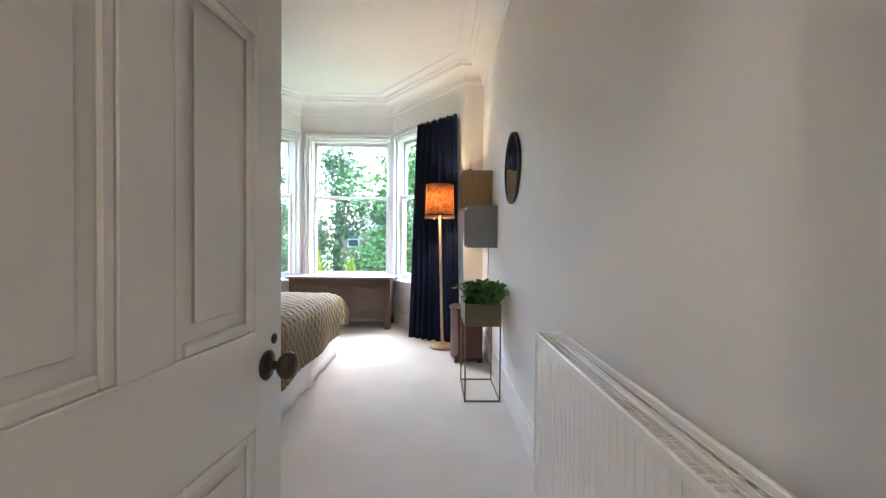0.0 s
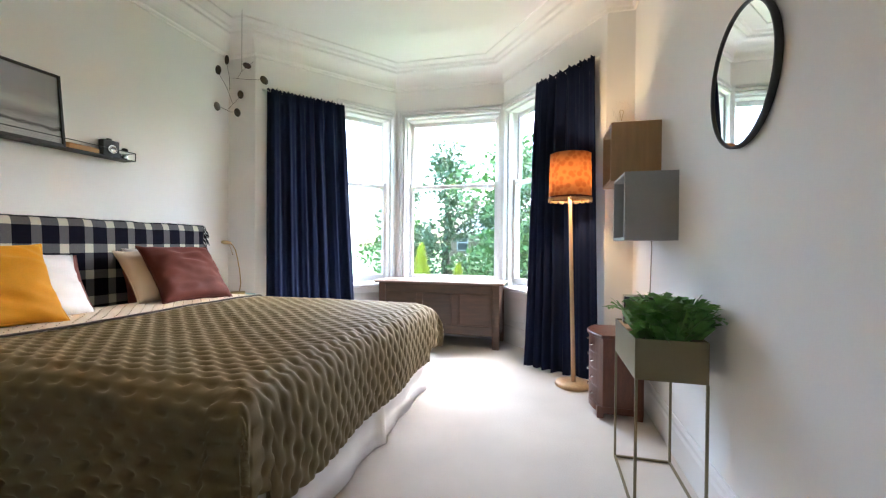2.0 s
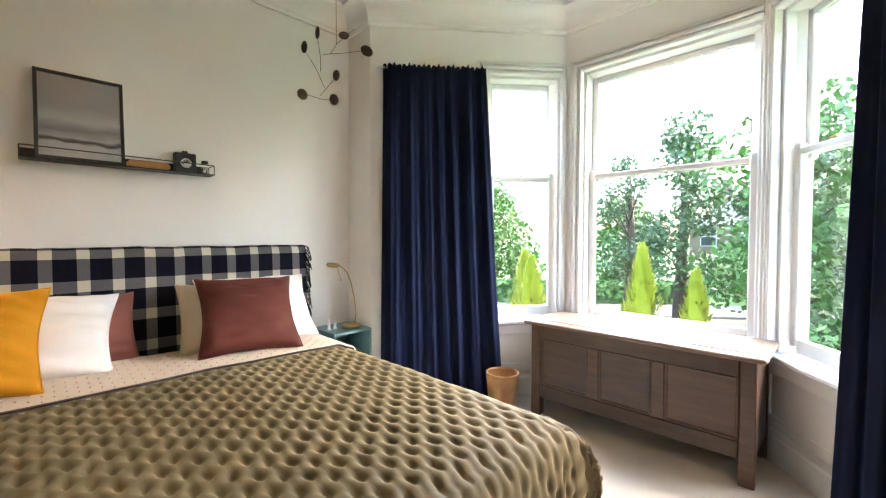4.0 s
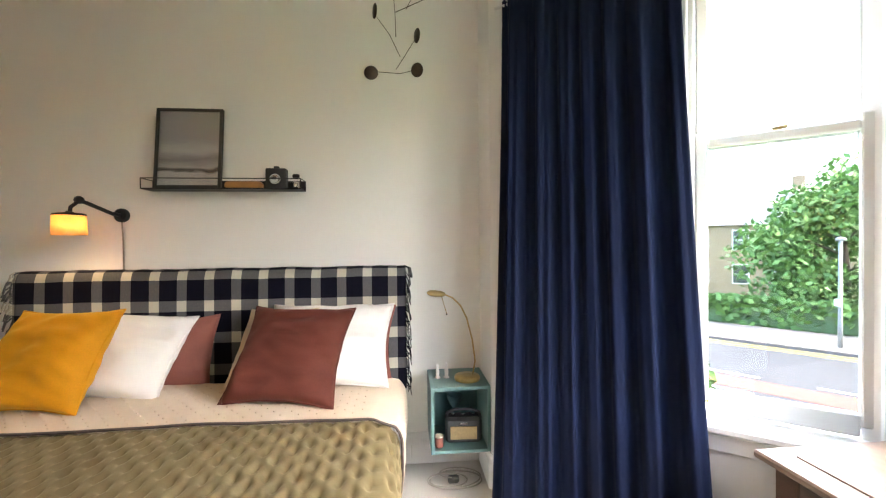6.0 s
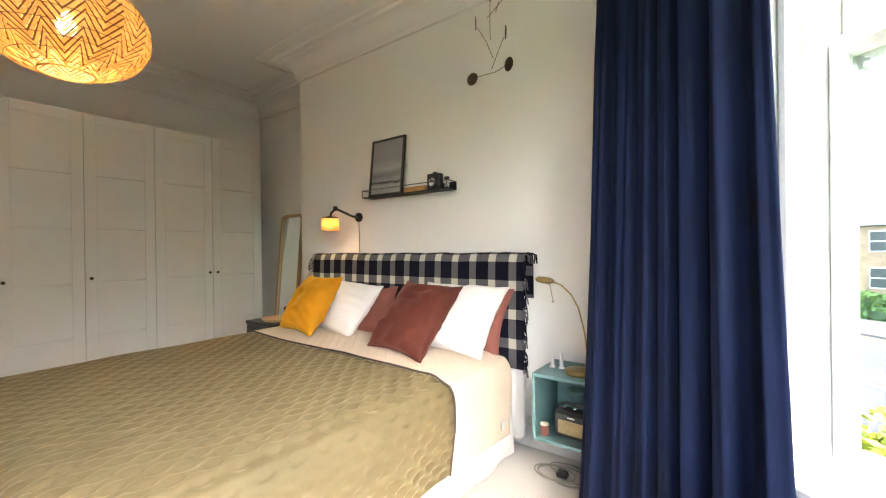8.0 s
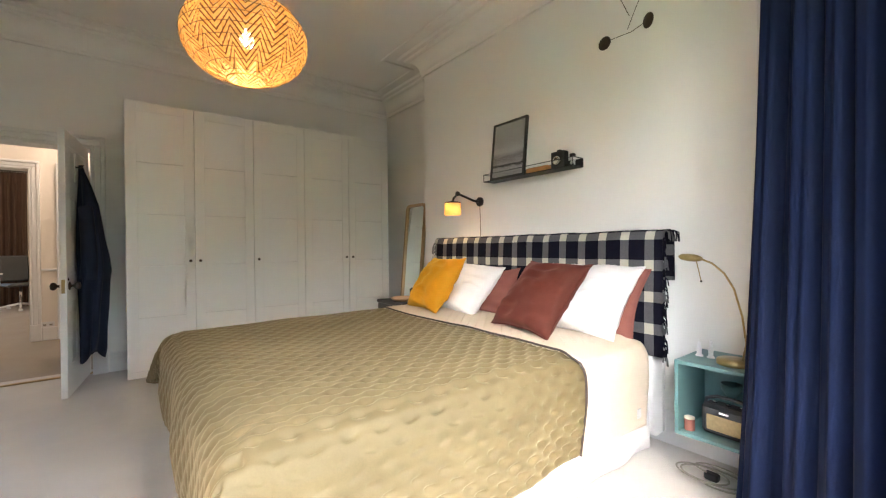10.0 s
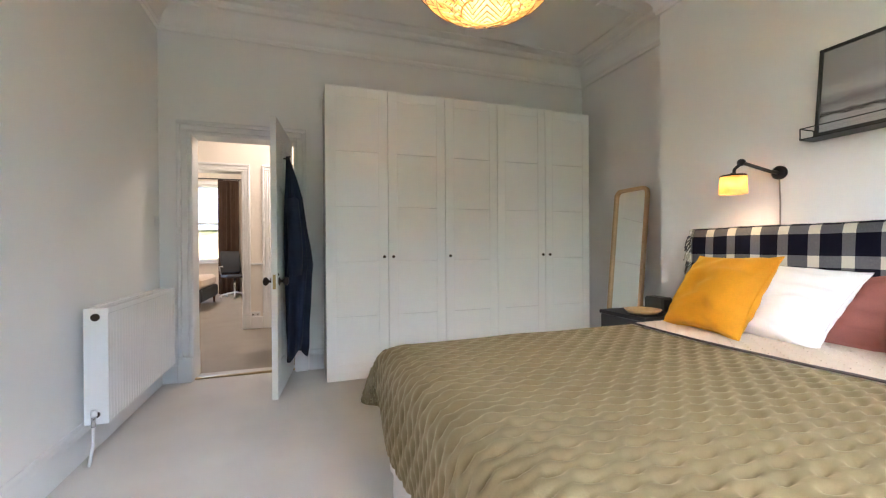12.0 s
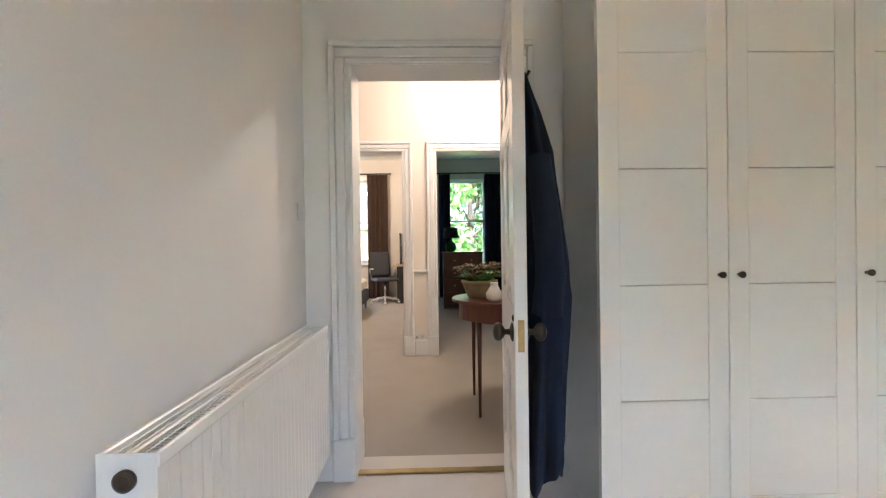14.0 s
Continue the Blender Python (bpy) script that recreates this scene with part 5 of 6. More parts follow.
part("bulb", lathe([(0.004, -0.078), (0.02, -0.07), (0.024, -0.05), (0.016, -0.03), (0.012, -0.016)], 16, m=Matrix.Translation((0.208, -0.12, -0.02)) @ Matrix.Diagonal((0.6, 0.6, 0.3, 1))), M_BULB, wl)
part("cord", tube([(0.012, 0.0, -0.03), (0.008, 0.002, -0.15), (0.006, 0.0, -0.30)], 0.004, 6), M_CORD, wl)

# ---- teal bedside box ----
bs = thing("bedside_box", "teal lacquered open box shelf used as bedside table", "bedside table", pose(WX, 3.876, 0.202))
D, WW, HH, t_ = 0.32, 0.315, 0.348, 0.017
part("side", box(0, D, 0, t_, 0, HH, 0.0015), M_TEAL, bs)
part("side", box(0, D, WW - t_, WW, 0, HH, 0.0015), M_TEAL, bs)
part("top", box(0, D, t_, WW - t_, HH - t_, HH, 0.0015), M_TEAL, bs)
part("bottom", box(0, D, t_, WW - t_, 0, t_, 0.0015), M_TEAL, bs)
part("back", box(0.004, 0.01, t_, WW - t_, t_, HH - t_, 0), M_TEAL, bs)
rad = thing("radio", "charcoal retro portable radio with a tan speaker cloth", "radio", pose(WX + 0.205, 4.06, 0.219, 0, 0, -4))
part("body", box(-0.045, 0.045, -0.098, 0.098, 0, 0.135, 0.014), M_DARKGREY, rad)
part("speaker_grille", box(0.044, 0.048, -0.072, 0.072, 0.022, 0.092, 0.004), M_SPEAKER, rad)
part("top_plate", box(-0.03, 0.03, -0.08, 0.08, 0.134, 0.138, 0.002), M_BLACK, rad)
part("handle", tube([(0.0, -0.095, 0.12), (0.0, -0.09, 0.15), (0.0, -0.045, 0.168), (0.0, 0.045, 0.168), (0.0, 0.09, 0.15), (0.0, 0.095, 0.12)], 0.008, 8), M_DARKGREY, rad)
for y in (-0.055, 0.0, 0.055):
    part("dial", lathe([(0.011, 0), (0.011, 0.008), (0.008, 0.010)], 14, m=Matrix.Translation((0, y, 0.138))), M_CHROME, rad)
part("badge", box(0.045, 0.049, -0.02, 0.02, 0.104, 0.113, 0.001), M_CHROME, rad)
cup = thing("candle_pot", "small grey-pink candle pot beside the radio", "candle", pose(WX + 0.27, 3.922, 0.219))
part("pot", lathe([(0.020, 0), (0.022, 0.003), (0.022, 0.052), (0.020, 0.054)], 20), M_PINK, cup)
part("lid", lathe([(0.0225, 0.054), (0.023, 0.056), (0.022, 0.062), (0.01, 0.064)], 20), M_CREAM, cup)
gl = thing("glass_dish", "small dark glass dish behind the radio", "dish", pose(WX + 0.07, 4.03, 0.219))
part("bowl", lathe([(0.025, 0), (0.012, 0.01), (0.010, 0.12), (0.04, 0.17), (0.045, 0.20), (0.041, 0.20), (0.035, 0.172), (0.006, 0.13)], 20), M_TEAL, gl)
dl = thing("desk_lamp", "brass desk lamp with a curved thin arm", "desk lamp", pose(WX + 0.205, 4.085, 0.55))
part("base", lathe([(0.068, 0), (0.070, 0.004), (0.070, 0.018), (0.066, 0.024), (0.02, 0.027)], 36), M_BRASS, dl)
part("arm", tube([(0.0, 0.03, 0.02), (0.0, 0.045, 0.10), (0.0, 0.03, 0.22), (0.0, 0.0, 0.34), (0.01, -0.035, 0.41), (0.02, -0.08, 0.455), (0.03, -0.125, 0.475)], 0.0045, 8), M_BRASS, dl)
part("head", lathe([(0.012, 0), (0.022, 0.02), (0.024, 0.055), (0.020, 0.085), (0.006, 0.10)], 20, m=Matrix.Translation((0.03, -0.12, 0.475)) @ pose(0, 0, 0, 84, 0, 0) @ Matrix.Diagonal((1.25, 0.75, 1, 1))), M_BRASS, dl)
part("adjusting_rod", tube([(0.035, -0.14, 0.465), (0.05, -0.115, 0.375)], 0.002, 6), M_BRASS, dl)
part("rod_tip", lathe([(0.002, 0), (0.005, 0.004), (0.002, 0.009)], 10, m=Matrix.Translation((0.05, -0.115, 0.367))), M_BLACKMETAL, dl)
for y, h in ((3.925, 0.075), (3.975, 0.085)):
    f = thing("figurine", "tiny white and dark china ornament on the bedside box", "figurine", pose(WX + 0.16, y, 0.55), "figurines")
    part("body", lathe([(0.016, 0), (0.017, 0.004), (0.010, 0.010), (0.011, h * 0.5), (0.006, h * 0.72), (0.008, h * 0.86), (0.003, h)], 14), M_WHITELINEN, f)
cable = thing("extension_cable", "coiled grey extension lead lying under the bedside box", "cable", pose(-3.40, 4.0, 0.0))
rng = random.Random(2)
pts = []
for i in range(90):
    a = i * 0.21
    r = 0.09 + 0.035 * math.sin(i * 0.13)
    pts.append((r * 0.8 * math.cos(a) + 0.02 * math.sin(i * 0.05), r * 1.3 * math.sin(a), 0.007 + 0.0004 * i))
part("cord", tube(pts, 0.004, 6), M_CORD, cable)
part("plug", box(-0.02, 0.02, -0.03, 0.03, 0.0, 0.035, 0.008), M_BLACK, cable)

# ---- dark bedside table and the alcove mirror ----
ct = thing("bedside_table", "low dark grey bedside table by the alcove", "bedside table", pose(-3.30, 1.55, 0) @ Matrix.Diagonal((1, 1, 1.17, 1)))
part("top", box(-0.28, 0.20, -0.21, 0.21, 0.50, 0.522, 0.003), M_BLACK, ct)
part("body", box(-0.27, 0.18, -0.20, 0.20, 0.30, 0.50, 0.003), M_BLACK, ct)
part("drawer_front", box(0.18, 0.195, -0.198, 0.198, 0.305, 0.497, 0.002), M_BLACK, ct)
for x in (-0.25, 0.16):
    for y in (-0.18, 0.18):
        part("leg", box(x - 0.015, x + 0.015, y - 0.015, y + 0.015, 0, 0.30, 0.002), M_BLACK, ct)
bx = thing("bowl", "shallow pale wooden bowl on the dark bedside table", "bowl", pose(-3.21, 1.63, 0.611))
part("body", lathe([(0.05, 0), (0.09, 0.01), (0.115, 0.035), (0.110, 0.036), (0.085, 0.016), (0.01, 0.010)], 32), M_OAKPALE, bx)
bx = thing("speaker_box", "small black speaker box on the dark bedside table", "speaker", pose(-3.42, 1.56, 0.611))
part("body", box(-0.05, 0.05, -0.08, 0.08, 0, 0.10, 0.012), M_BLACK, bx)
part("grille", box(0.049, 0.053, -0.07, 0.07, 0.01, 0.09, 0.006), M_DARKGREY, bx)

fm = thing("floor_mirror", "tall oak-framed mirror with rounded corners leaning in the alcove", "mirror", pose(-3.79, 0.80, 0.0, 0, -5.2, 0))
MW, MH = 0.40, 1.60


def rounded(w, h, r, n=8):
    pts = []
    for cx, cz, a0 in ((w / 2 - r, r, -90), (w / 2 - r, h - r, 0), (-w / 2 + r, h - r, 90), (-w / 2 + r, r, 180)):
        for i in range(n + 1):
            a = radians(a0 + 90 * i / n)
            pts.append((cx + r * math.cos(a), cz + r * math.sin(a)))
    return pts


o, i_ = rounded(MW, MH, 0.07), [(x, z + 0.028) for x, z in rounded(MW - 0.056, MH - 0.056, 0.045)]
own = bmesh.new()
rings = [[own.verts.new((dx, y, z)) for y, z in pts] for dx, pts in ((0, o), (0.03, o), (0.03, i_), (0.006, i_))]
for a, b in zip(rings, rings[1:]):
    for k in range(len(o)):
        own.faces.new((a[k], a[(k + 1) % len(o)], b[(k + 1) % len(o)], b[k]))
bmesh.ops.recalc_face_normals(own, faces=own.faces[:])
part("frame", own, M_OAKPALE, fm, "pale oak frame")
own = bmesh.new()
lo = [own.verts.new((0.008, y, z)) for y, z in i_]
hi = [own.verts.new((0.012, y, z)) for y, z in i_]
own.faces.new(hi)
own.faces.new(lo[::-1])
part("glass", own, M_MIRROR, fm, "silvered mirror glass")

# ---- coat on the door ----
own = bmesh.new()
prof = [(1.76, 0.012, 0.012), (1.70, 0.035, 0.02), (1.60, 0.07, 0.034), (1.45, 0.11, 0.05), (1.25, 0.145, 0.060), (1.05, 0.165, 0.072), (0.92, 0.175, 0.078), (0.80, 0.18, 0.075), (0.60, 0.185, 0.07), (0.42, 0.19, 0.066), (0.32, 0.185, 0.064), (0.25, 0.175, 0.06)]
rings = []
for k, (z, a, b) in enumerate(prof):
    ring_ = []
    for i in range(40):
        th = 2 * math.pi * i / 40
        f = 1 + 0.26 * min(1, k / 4) * math.sin(6 * th + 0.5 * k) + 0.10 * noise.noise(Vector((math.cos(th) * 2, math.sin(th) * 2, z * 3)))
        ring_.append(own.verts.new((0.44 - 0.05 * (k / 11) + a * f * math.cos(th), max(0.006, 0.014 + 1.1 * b + 1.1 * b * f * math.sin(th)), z + 0.05 * math.sin(3 * th) * (k > 9))))
    rings.append(ring_)
for a, b in zip(rings, rings[1:]):
    for i in range(40):
        f = own.faces.new((a[i], b[i], b[(i + 1) % 40], a[(i + 1) % 40]))
        f.smooth = True
own.faces.new(rings[0])
own.faces.new(rings[-1][::-1])
coat = thing("dressing_gown", "dark navy dressing gown hanging from the door hook", "dressing gown", leaf.matrix_world.copy())
part("body", own, M_COAT, coat)
own = tube([(0.52, 0.07, 1.42), (0.56, 0.09, 1.2), (0.575, 0.10, 1.0), (0.56, 0.09, 0.86)], 0.045, 14, r1=0.055)
part("sleeve", own, M_COAT, coat)
own = tube([(0.42, 0.12, 0.98), (0.45, 0.15, 0.9), (0.44, 0.14, 0.7), (0.45, 0.13, 0.5)], 0.012, 8)
part("belt", own, M_COAT, coat)

# ---- small fittings ----
sw = thing("light_switch", "white plastic light switch on the wall by the door", "light switch", pose(0, 0.065, 1.28))
part("plate", box(-0.009, 0, -0.043, 0.043, -0.043, 0.043, 0.003), M_TRIM, sw)
part("rocker", box(-0.013, -0.009, -0.012, 0.012, -0.02, 0.02, 0.001), M_TRIM, sw)
bk = thing("waste_bin", "round turned wooden waste bin beside the chest", "bin", pose(-2.50, 4.74, 0))
part("wall", lathe([(0.085, 0), (0.09, 0.004), (0.115, 0.26), (0.118, 0.275), (0.108, 0.275), (0.104, 0.26), (0.082, 0.012)], 36), M_WICKER, bk)
so = thing("wall_socket", "white double power socket low on the wall", "socket", pose(WX, 4.08, 0.14))
part("plate", box(0, 0.009, -0.073, 0.073, -0.043, 0.043, 0.003), M_TRIM, so)
for y in (-0.035, 0.035):
    part("outlet", box(0.009, 0.011, y - 0.018, y + 0.018, -0.015, 0.015, 0.001), M_WHITEBOX, so)
so = thing("wall_socket", "white double power socket above the hall skirting", "socket", pose(-0.458, HY, 0.185))
part("plate", box(-0.06, 0.06, 0, 0.009, -0.038, 0.038, 0.003), M_TRIM, so)
for x in (-0.028, 0.028):
    part("outlet", box(x - 0.014, x + 0.014, 0.009, 0.011, -0.012, 0.012, 0.001), M_CHROME, so)

# ---- hall: console table and plant; ceiling lamp ----
tb = thing("console_table", "half-round mahogany console table on tapering legs", "console table", pose(HX0 + 0.012, -0.86, 0))
half = [(0.80 * math.sin(math.pi * i / 28), -0.47 * math.cos(math.pi * i / 28)) for i in range(29)]
part("top", prism(half, 0.735, 0.755, bev=0.003), M_MAHOG, tb)
inner = [(x * 0.94, y * 0.94) for x, y in half]
part("apron", prism(inner, 0.62, 0.735), M_MAHOG, tb)
for a in (25, 62, 118, 155):
    x, y = 0.80 * 0.90 * math.sin(radians(a)), -0.47 * 0.90 * math.cos(radians(a))
    part("leg", tube([(x, y, 0.62), (x, y, 0.3), (x, y, 0)], 0.021, 4, r1=0.011), M_MAHOG, tb)
pot = thing("flower_pot", "wide weathered terracotta bowl on the console table", "flower pot", pose(-0.93, -0.86, 0.755))
part("bowl", lathe([(0.075, 0), (0.08, 0.004), (0.105, 0.06), (0.118, 0.10), (0.126, 0.104), (0.126, 0.122), (0.115, 0.122), (0.10, 0.09)], 36), M_TERRA, pot)
part("soil", lathe([(0.09, 0.08), (0.108, 0.108), (0.05, 0.112)], 24), M_SOIL, pot)
leafy("hydrangea", "leafy plant with fading red and green leaves in the bowl", (-0.93, -0.86, 0.865), 60, 0.17, 0.13, 0.040, M_RUSTLEAF, 21, (0.06, 0.06))
leafy("hydrangea_foliage", "fresh green leaves growing round the bowl", (-0.93, -0.86, 0.855), 34, 0.18, 0.09, 0.042, M_PLANT, 22, (0.06, 0.06))
vs = thing("vase", "small white china vase on the console table", "vase", pose(-1.0, -0.64, 0.755))
part("body", lathe([(0.03, 0), (0.05, 0.02), (0.055, 0.05), (0.03, 0.09), (0.022, 0.11), (0.028, 0.12)], 24), M_TRIM, vs)
hl = thing("hall_ceiling_lamp", "lit ceiling lamp with a glass globe in the hall", "ceiling lamp", pose(-1.15, -1.35, 2.86))
part("rose", lathe([(0.06, 0.10), (0.07, 0.12), (0.07, 0.14)], 24), M_BRASS, hl)
part("rod", tube([(0, 0, 0), (0, 0, 0.11)], 0.006, 8), M_BRASS, hl)

# fitting out of view, added to carry the far room's fill light
fr_l = thing("far_fill_fitting", "unseen ceiling fitting added for the far room's fill light", "ceiling lamp", pose(1.3, -4.6, 2.75))
part("rose", lathe([(0.06, 0.21), (0.07, 0.23), (0.07, 0.25)], 24), M_BRASS, fr_l)
part("rod", tube([(0, 0, 0), (0, 0, 0.22)], 0.006, 8), M_BRASS, fr_l)

# ---- rooms across the hall ----
RY = -6.9
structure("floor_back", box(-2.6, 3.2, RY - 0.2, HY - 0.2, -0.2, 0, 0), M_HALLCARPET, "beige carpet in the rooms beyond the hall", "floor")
structure("ceiling_back", box(-2.6, 3.2, RY - 0.2, HY - 0.2, CEIL, CEIL + 0.2, 0), M_CEIL, "white ceiling of the rooms beyond", "ceiling")
structure("wall_back_west", box(-2.8, -2.6, RY - 0.2, HY - 0.2, 0, CEIL, 0), M_WALL, "grey-white wall of the far room", "wall")
structure("wall_back_east", box(3.2, 3.4, RY - 0.2, HY - 0.2, 0, CEIL, 0), M_HALLWALL, "cream wall of the far room", "wall")
structure("wall_back_middle", box(-0.52, -0.40, RY, HY - 0.2, 0, CEIL, 0), M_HALLWALL, "wall between the two far rooms", "wall")
structure("wall_back_front_1", box(HX1 + 0.2, 3.4, HY - 0.2, HY, 0, CEIL, 0), M_HALLWALL, "cream wall beside the hall", "wall")
structure("wall_back_front_2", box(-2.8, HX0 - 0.2, HY - 0.2, HY, 0, CEIL, 0), M_WALL, "wall beside the hall", "wall")
WINS = [(0.70, 1.75, 0.75, 2.55), (-1.76, -0.92, 0.75, 2.55)]
bm = box(1.75, 3.2, RY - 0.2, RY, 0, CEIL, 0)
box(-0.92, 0.70, RY - 0.2, RY, 0, CEIL, 0, bm)
box(-2.6, -1.76, RY - 0.2, RY, 0, CEIL, 0, bm)
for a, b, z0, z1 in WINS:
    box(a, b, RY - 0.2, RY, 0, z0, 0, bm)
    box(a, b, RY - 0.2, RY, z1, CEIL, 0, bm)
structure("wall_back_south", bm, M_HALLWALL, "far wall with two windows", "wall")
for n_, (a, b, z0, z1) in enumerate(WINS):
    w = thing(f"window_{4 + n_}", "white painted sash window in the far room", "window", pose(a, RY, z0), kind="structure")
    ww, hh = b - a, z1 - z0
    for q in ((0, 0.06, 0, hh), (ww - 0.06, ww, 0, hh), (0.06, ww - 0.06, hh - 0.06, hh), (0.06, ww - 0.06, 0, 0.08), (0.06, ww - 0.06, hh * 0.5 - 0.02, hh * 0.5 + 0.02)):
        part("frame_bar", box(q[0], q[1], -0.12, -0.06, q[2], q[3], 0.004), M_TRIM, w)
    pane = part("pane", box(0.06, ww - 0.06, -0.092, -0.088, 0.08, hh - 0.06, 0), M_GLASS, w)
    pane.visible_shadow = False
    for q in ((-0.08, 0, 0, hh + 0.08), (ww, ww + 0.08, 0, hh + 0.08), (0, ww, hh, hh + 0.08)):
        part("architrave_bar", box(q[0], q[1], 0, 0.025, q[2], q[3], 0.006), M_TRIM, w)
    part("window_sill", box(-0.1, ww + 0.1, -0.06, 0.06, -0.03, 0, 0.006), M_TRIM, w)
M_BROWNCURT = mat("brown_curtain", (0.05, 0.025, 0.014), 0.85, var=0.2, scale=6, bump=0.1)
for a, b, z, m, nm in (((0.36, RY + 0.10), (0.80, RY + 0.10), 2.66, M_BROWNCURT, "dark brown full-length curtain in the far room"), ((-0.98, RY + 0.10), (-0.74, RY + 0.10), 2.66, M_COAT, "dark navy curtain at the far window"), ((-2.10, RY + 0.10), (-1.72, RY + 0.10), 2.66, M_COAT, "dark navy curtain at the far window")):
    curtain("curtain", nm, (a, b), (a, b), 4, 0.035, 7, z, m)
for x0, x1 in ((0.30, 2.2), (-2.2, -0.62)):
    rd = thing("curtain_rod", "thin dark curtain rod with round ends", "curtain rod")
    part("rod", tube([(x0, RY + 0.10, 2.68), (x1, RY + 0.10, 2.68)], 0.012, 8), M_BLACKMETAL, rd)
    for x in (x0, x1):
        part("finial", lathe([(0.004, -0.022), (0.018, -0.012), (0.022, 0), (0.018, 0.012), (0.004, 0.022)], 12, m=Matrix.Translation((x, RY + 0.10, 2.68))), M_BLACKMETAL, rd)
        part("bracket", tube([(x + (0.06 if x == x0 else -0.06), RY, 2.68), (x + (0.06 if x == x0 else -0.06), RY + 0.10, 2.68)], 0.006, 6), M_BLACKMETAL, rd)
dk = thing("desk_unit", "dark desk with open shelves and papers above", "desk", pose(-0.10, -6.35, 0))
part("desktop", box(-0.30, 0.30, -0.50, 0.30, 0.72, 0.745, 0.003), M_OAKPALE, dk)
for y in (-0.48, 0.28):
    part("side", box(-0.30, 0.22, y, y + 0.02, 0, 0.72, 0.002), M_BLACK, dk)
for x in (-0.30, 0.18):
    part("shelf_side", box(x, x + 0.02, -0.52, -0.22, 0.745, 1.40, 0.002), M_BLACK, dk)
for z in (0.95, 1.15, 1.38):
    part("shelf", box(-0.28, 0.18, -0.50, -0.22, z, z + 0.018, 0.002), M_WHITEBOX, dk)
ch = thing("office_chair", "grey office chair on a white five-star castor base", "office chair", pose(0.36, -6.10, 0, 0, 0, 25))
part("seat", box(-0.23, 0.23, -0.22, 0.22, 0.44, 0.50, 0.03), M_DARKGREY, ch)
own = bmesh.new()
box(-0.20, 0.20, -0.03, 0.03, 0.0, 0.50, 0.028, own, pose(0, -0.24, 0.52, 10, 0, 0))
part("backrest", own, M_DARKGREY, ch)
part("column", tube([(0, 0, 0.1), (0, 0, 0.44)], 0.022, 12), M_CHROME, ch)
for sx in (-1, 1):
    part("armrest", tube([(sx * 0.23, -0.16, 0.50), (sx * 0.27, -0.12, 0.68), (sx * 0.27, 0.10, 0.69)], 0.014, 8), M_WHITEBOX, ch)
for i in range(5):
    a = 2 * math.pi * i / 5
    part("base_arm", tube([(0, 0, 0.12), (0.28 * math.cos(a), 0.28 * math.sin(a), 0.075)], 0.02, 8, r1=0.014), M_TRIM, ch)
    part("castor", lathe([(0.004, -0.02), (0.026, -0.016), (0.028, 0), (0.026, 0.016), (0.004, 0.02)], 14, m=Matrix.Translation((0.28 * math.cos(a), 0.28 * math.sin(a), 0.03)) @ pose(0, 0, 0, 90, 0, 0)), M_WHITEBOX, ch)
gb = thing("guest_bed", "grey upholstered bed with pale bedding in the far room", "bed", pose(1.30, -5.05, 0))
part("base", box(-0.72, 0.8, -0.45, 0.9, 0.14, 0.36, 0.02), M_DARKGREY, gb)
part("mattress", box(-0.70, 0.8, -0.43, 0.88, 0.36, 0.56, 0.05), M_CREAM, gb)
for x in (-0.66, 0.74):
    for y in (-0.40, 0.84):
        part("leg", tube([(x, y, 0.14), (x, y, 0)], 0.028, 10, r1=0.016), M_MAHOG, gb)
ds = thing("dresser", "dark mahogany chest of drawers in the far room", "chest of drawers", pose(-1.12, -5.5, 0))
part("body", box(-0.36, 0.34, -0.25, 0.25, 0.06, 0.98, 0.004), M_MAHOG, ds)
part("top", box(-0.38, 0.36, -0.27, 0.27, 0.98, 1.005, 0.004), M_MAHOG, ds)
for i in range(4):
    dr = part("drawer", box(-0.33, 0.31, 0.25, 0.264, 0.09 + i * 0.222, 0.295 + i * 0.222, 0.003), M_MAHOG, ds)
    for x in (-0.16, 0.14):
        part("knob", lathe([(0.008, 0), (0.016, 0.012), (0.010, 0.02)], 12, m=Matrix.Translation((x, 0.264, 0.19 + i * 0.222)) @ pose(0, 0, 0, -90)), M_BRASS, dr)
for x in (-0.33, 0.31):
    for y in (-0.22, 0.22):
        part("foot", box(x - 0.025, x + 0.025, y - 0.025, y + 0.025, 0, 0.06, 0.003), M_MAHOG, ds)
gl = thing("green_lamp", "table lamp with a round green glass base and black shade", "table lamp", pose(-0.93, -5.45, 1.005))
M_GREENGLASS = mat("green_glass", (0.02, 0.22, 0.05), 0.05, var=0.1, scale=6, bump=0, spec=0.9)
part("base", lathe([(0.05, 0), (0.09, 0.03), (0.105, 0.09), (0.085, 0.15), (0.03, 0.19), (0.02, 0.25)], 28), M_GREENGLASS, gl)
part("shade", lathe([(0.14, 0.25), (0.12, 0.44), (0.117, 0.44), (0.137, 0.25)], 28, closed=True), M_BLACK, gl)
rd2 = thing("radiator", "white panel radiator in the far room", "radiator", pose(-0.525, -3.2, 0))
part("panel", box(-0.09, -0.03, -0.45, 0.45, 0.14, 0.74, 0.012), M_RAD, rd2)
for k in range(22):
    part("flute", box(-0.094, -0.089, -0.43 + k * 0.04, -0.408 + k * 0.04, 0.18, 0.70, 0.002), M_RAD, rd2)
for y in (-0.3, 0.3):
    part("bracket", box(-0.03, 0.006, y, y + 0.03, 0.2, 0.6, 0.002), M_RAD, rd2)

# ---- outdoors, one storey below ----
G = -3.3


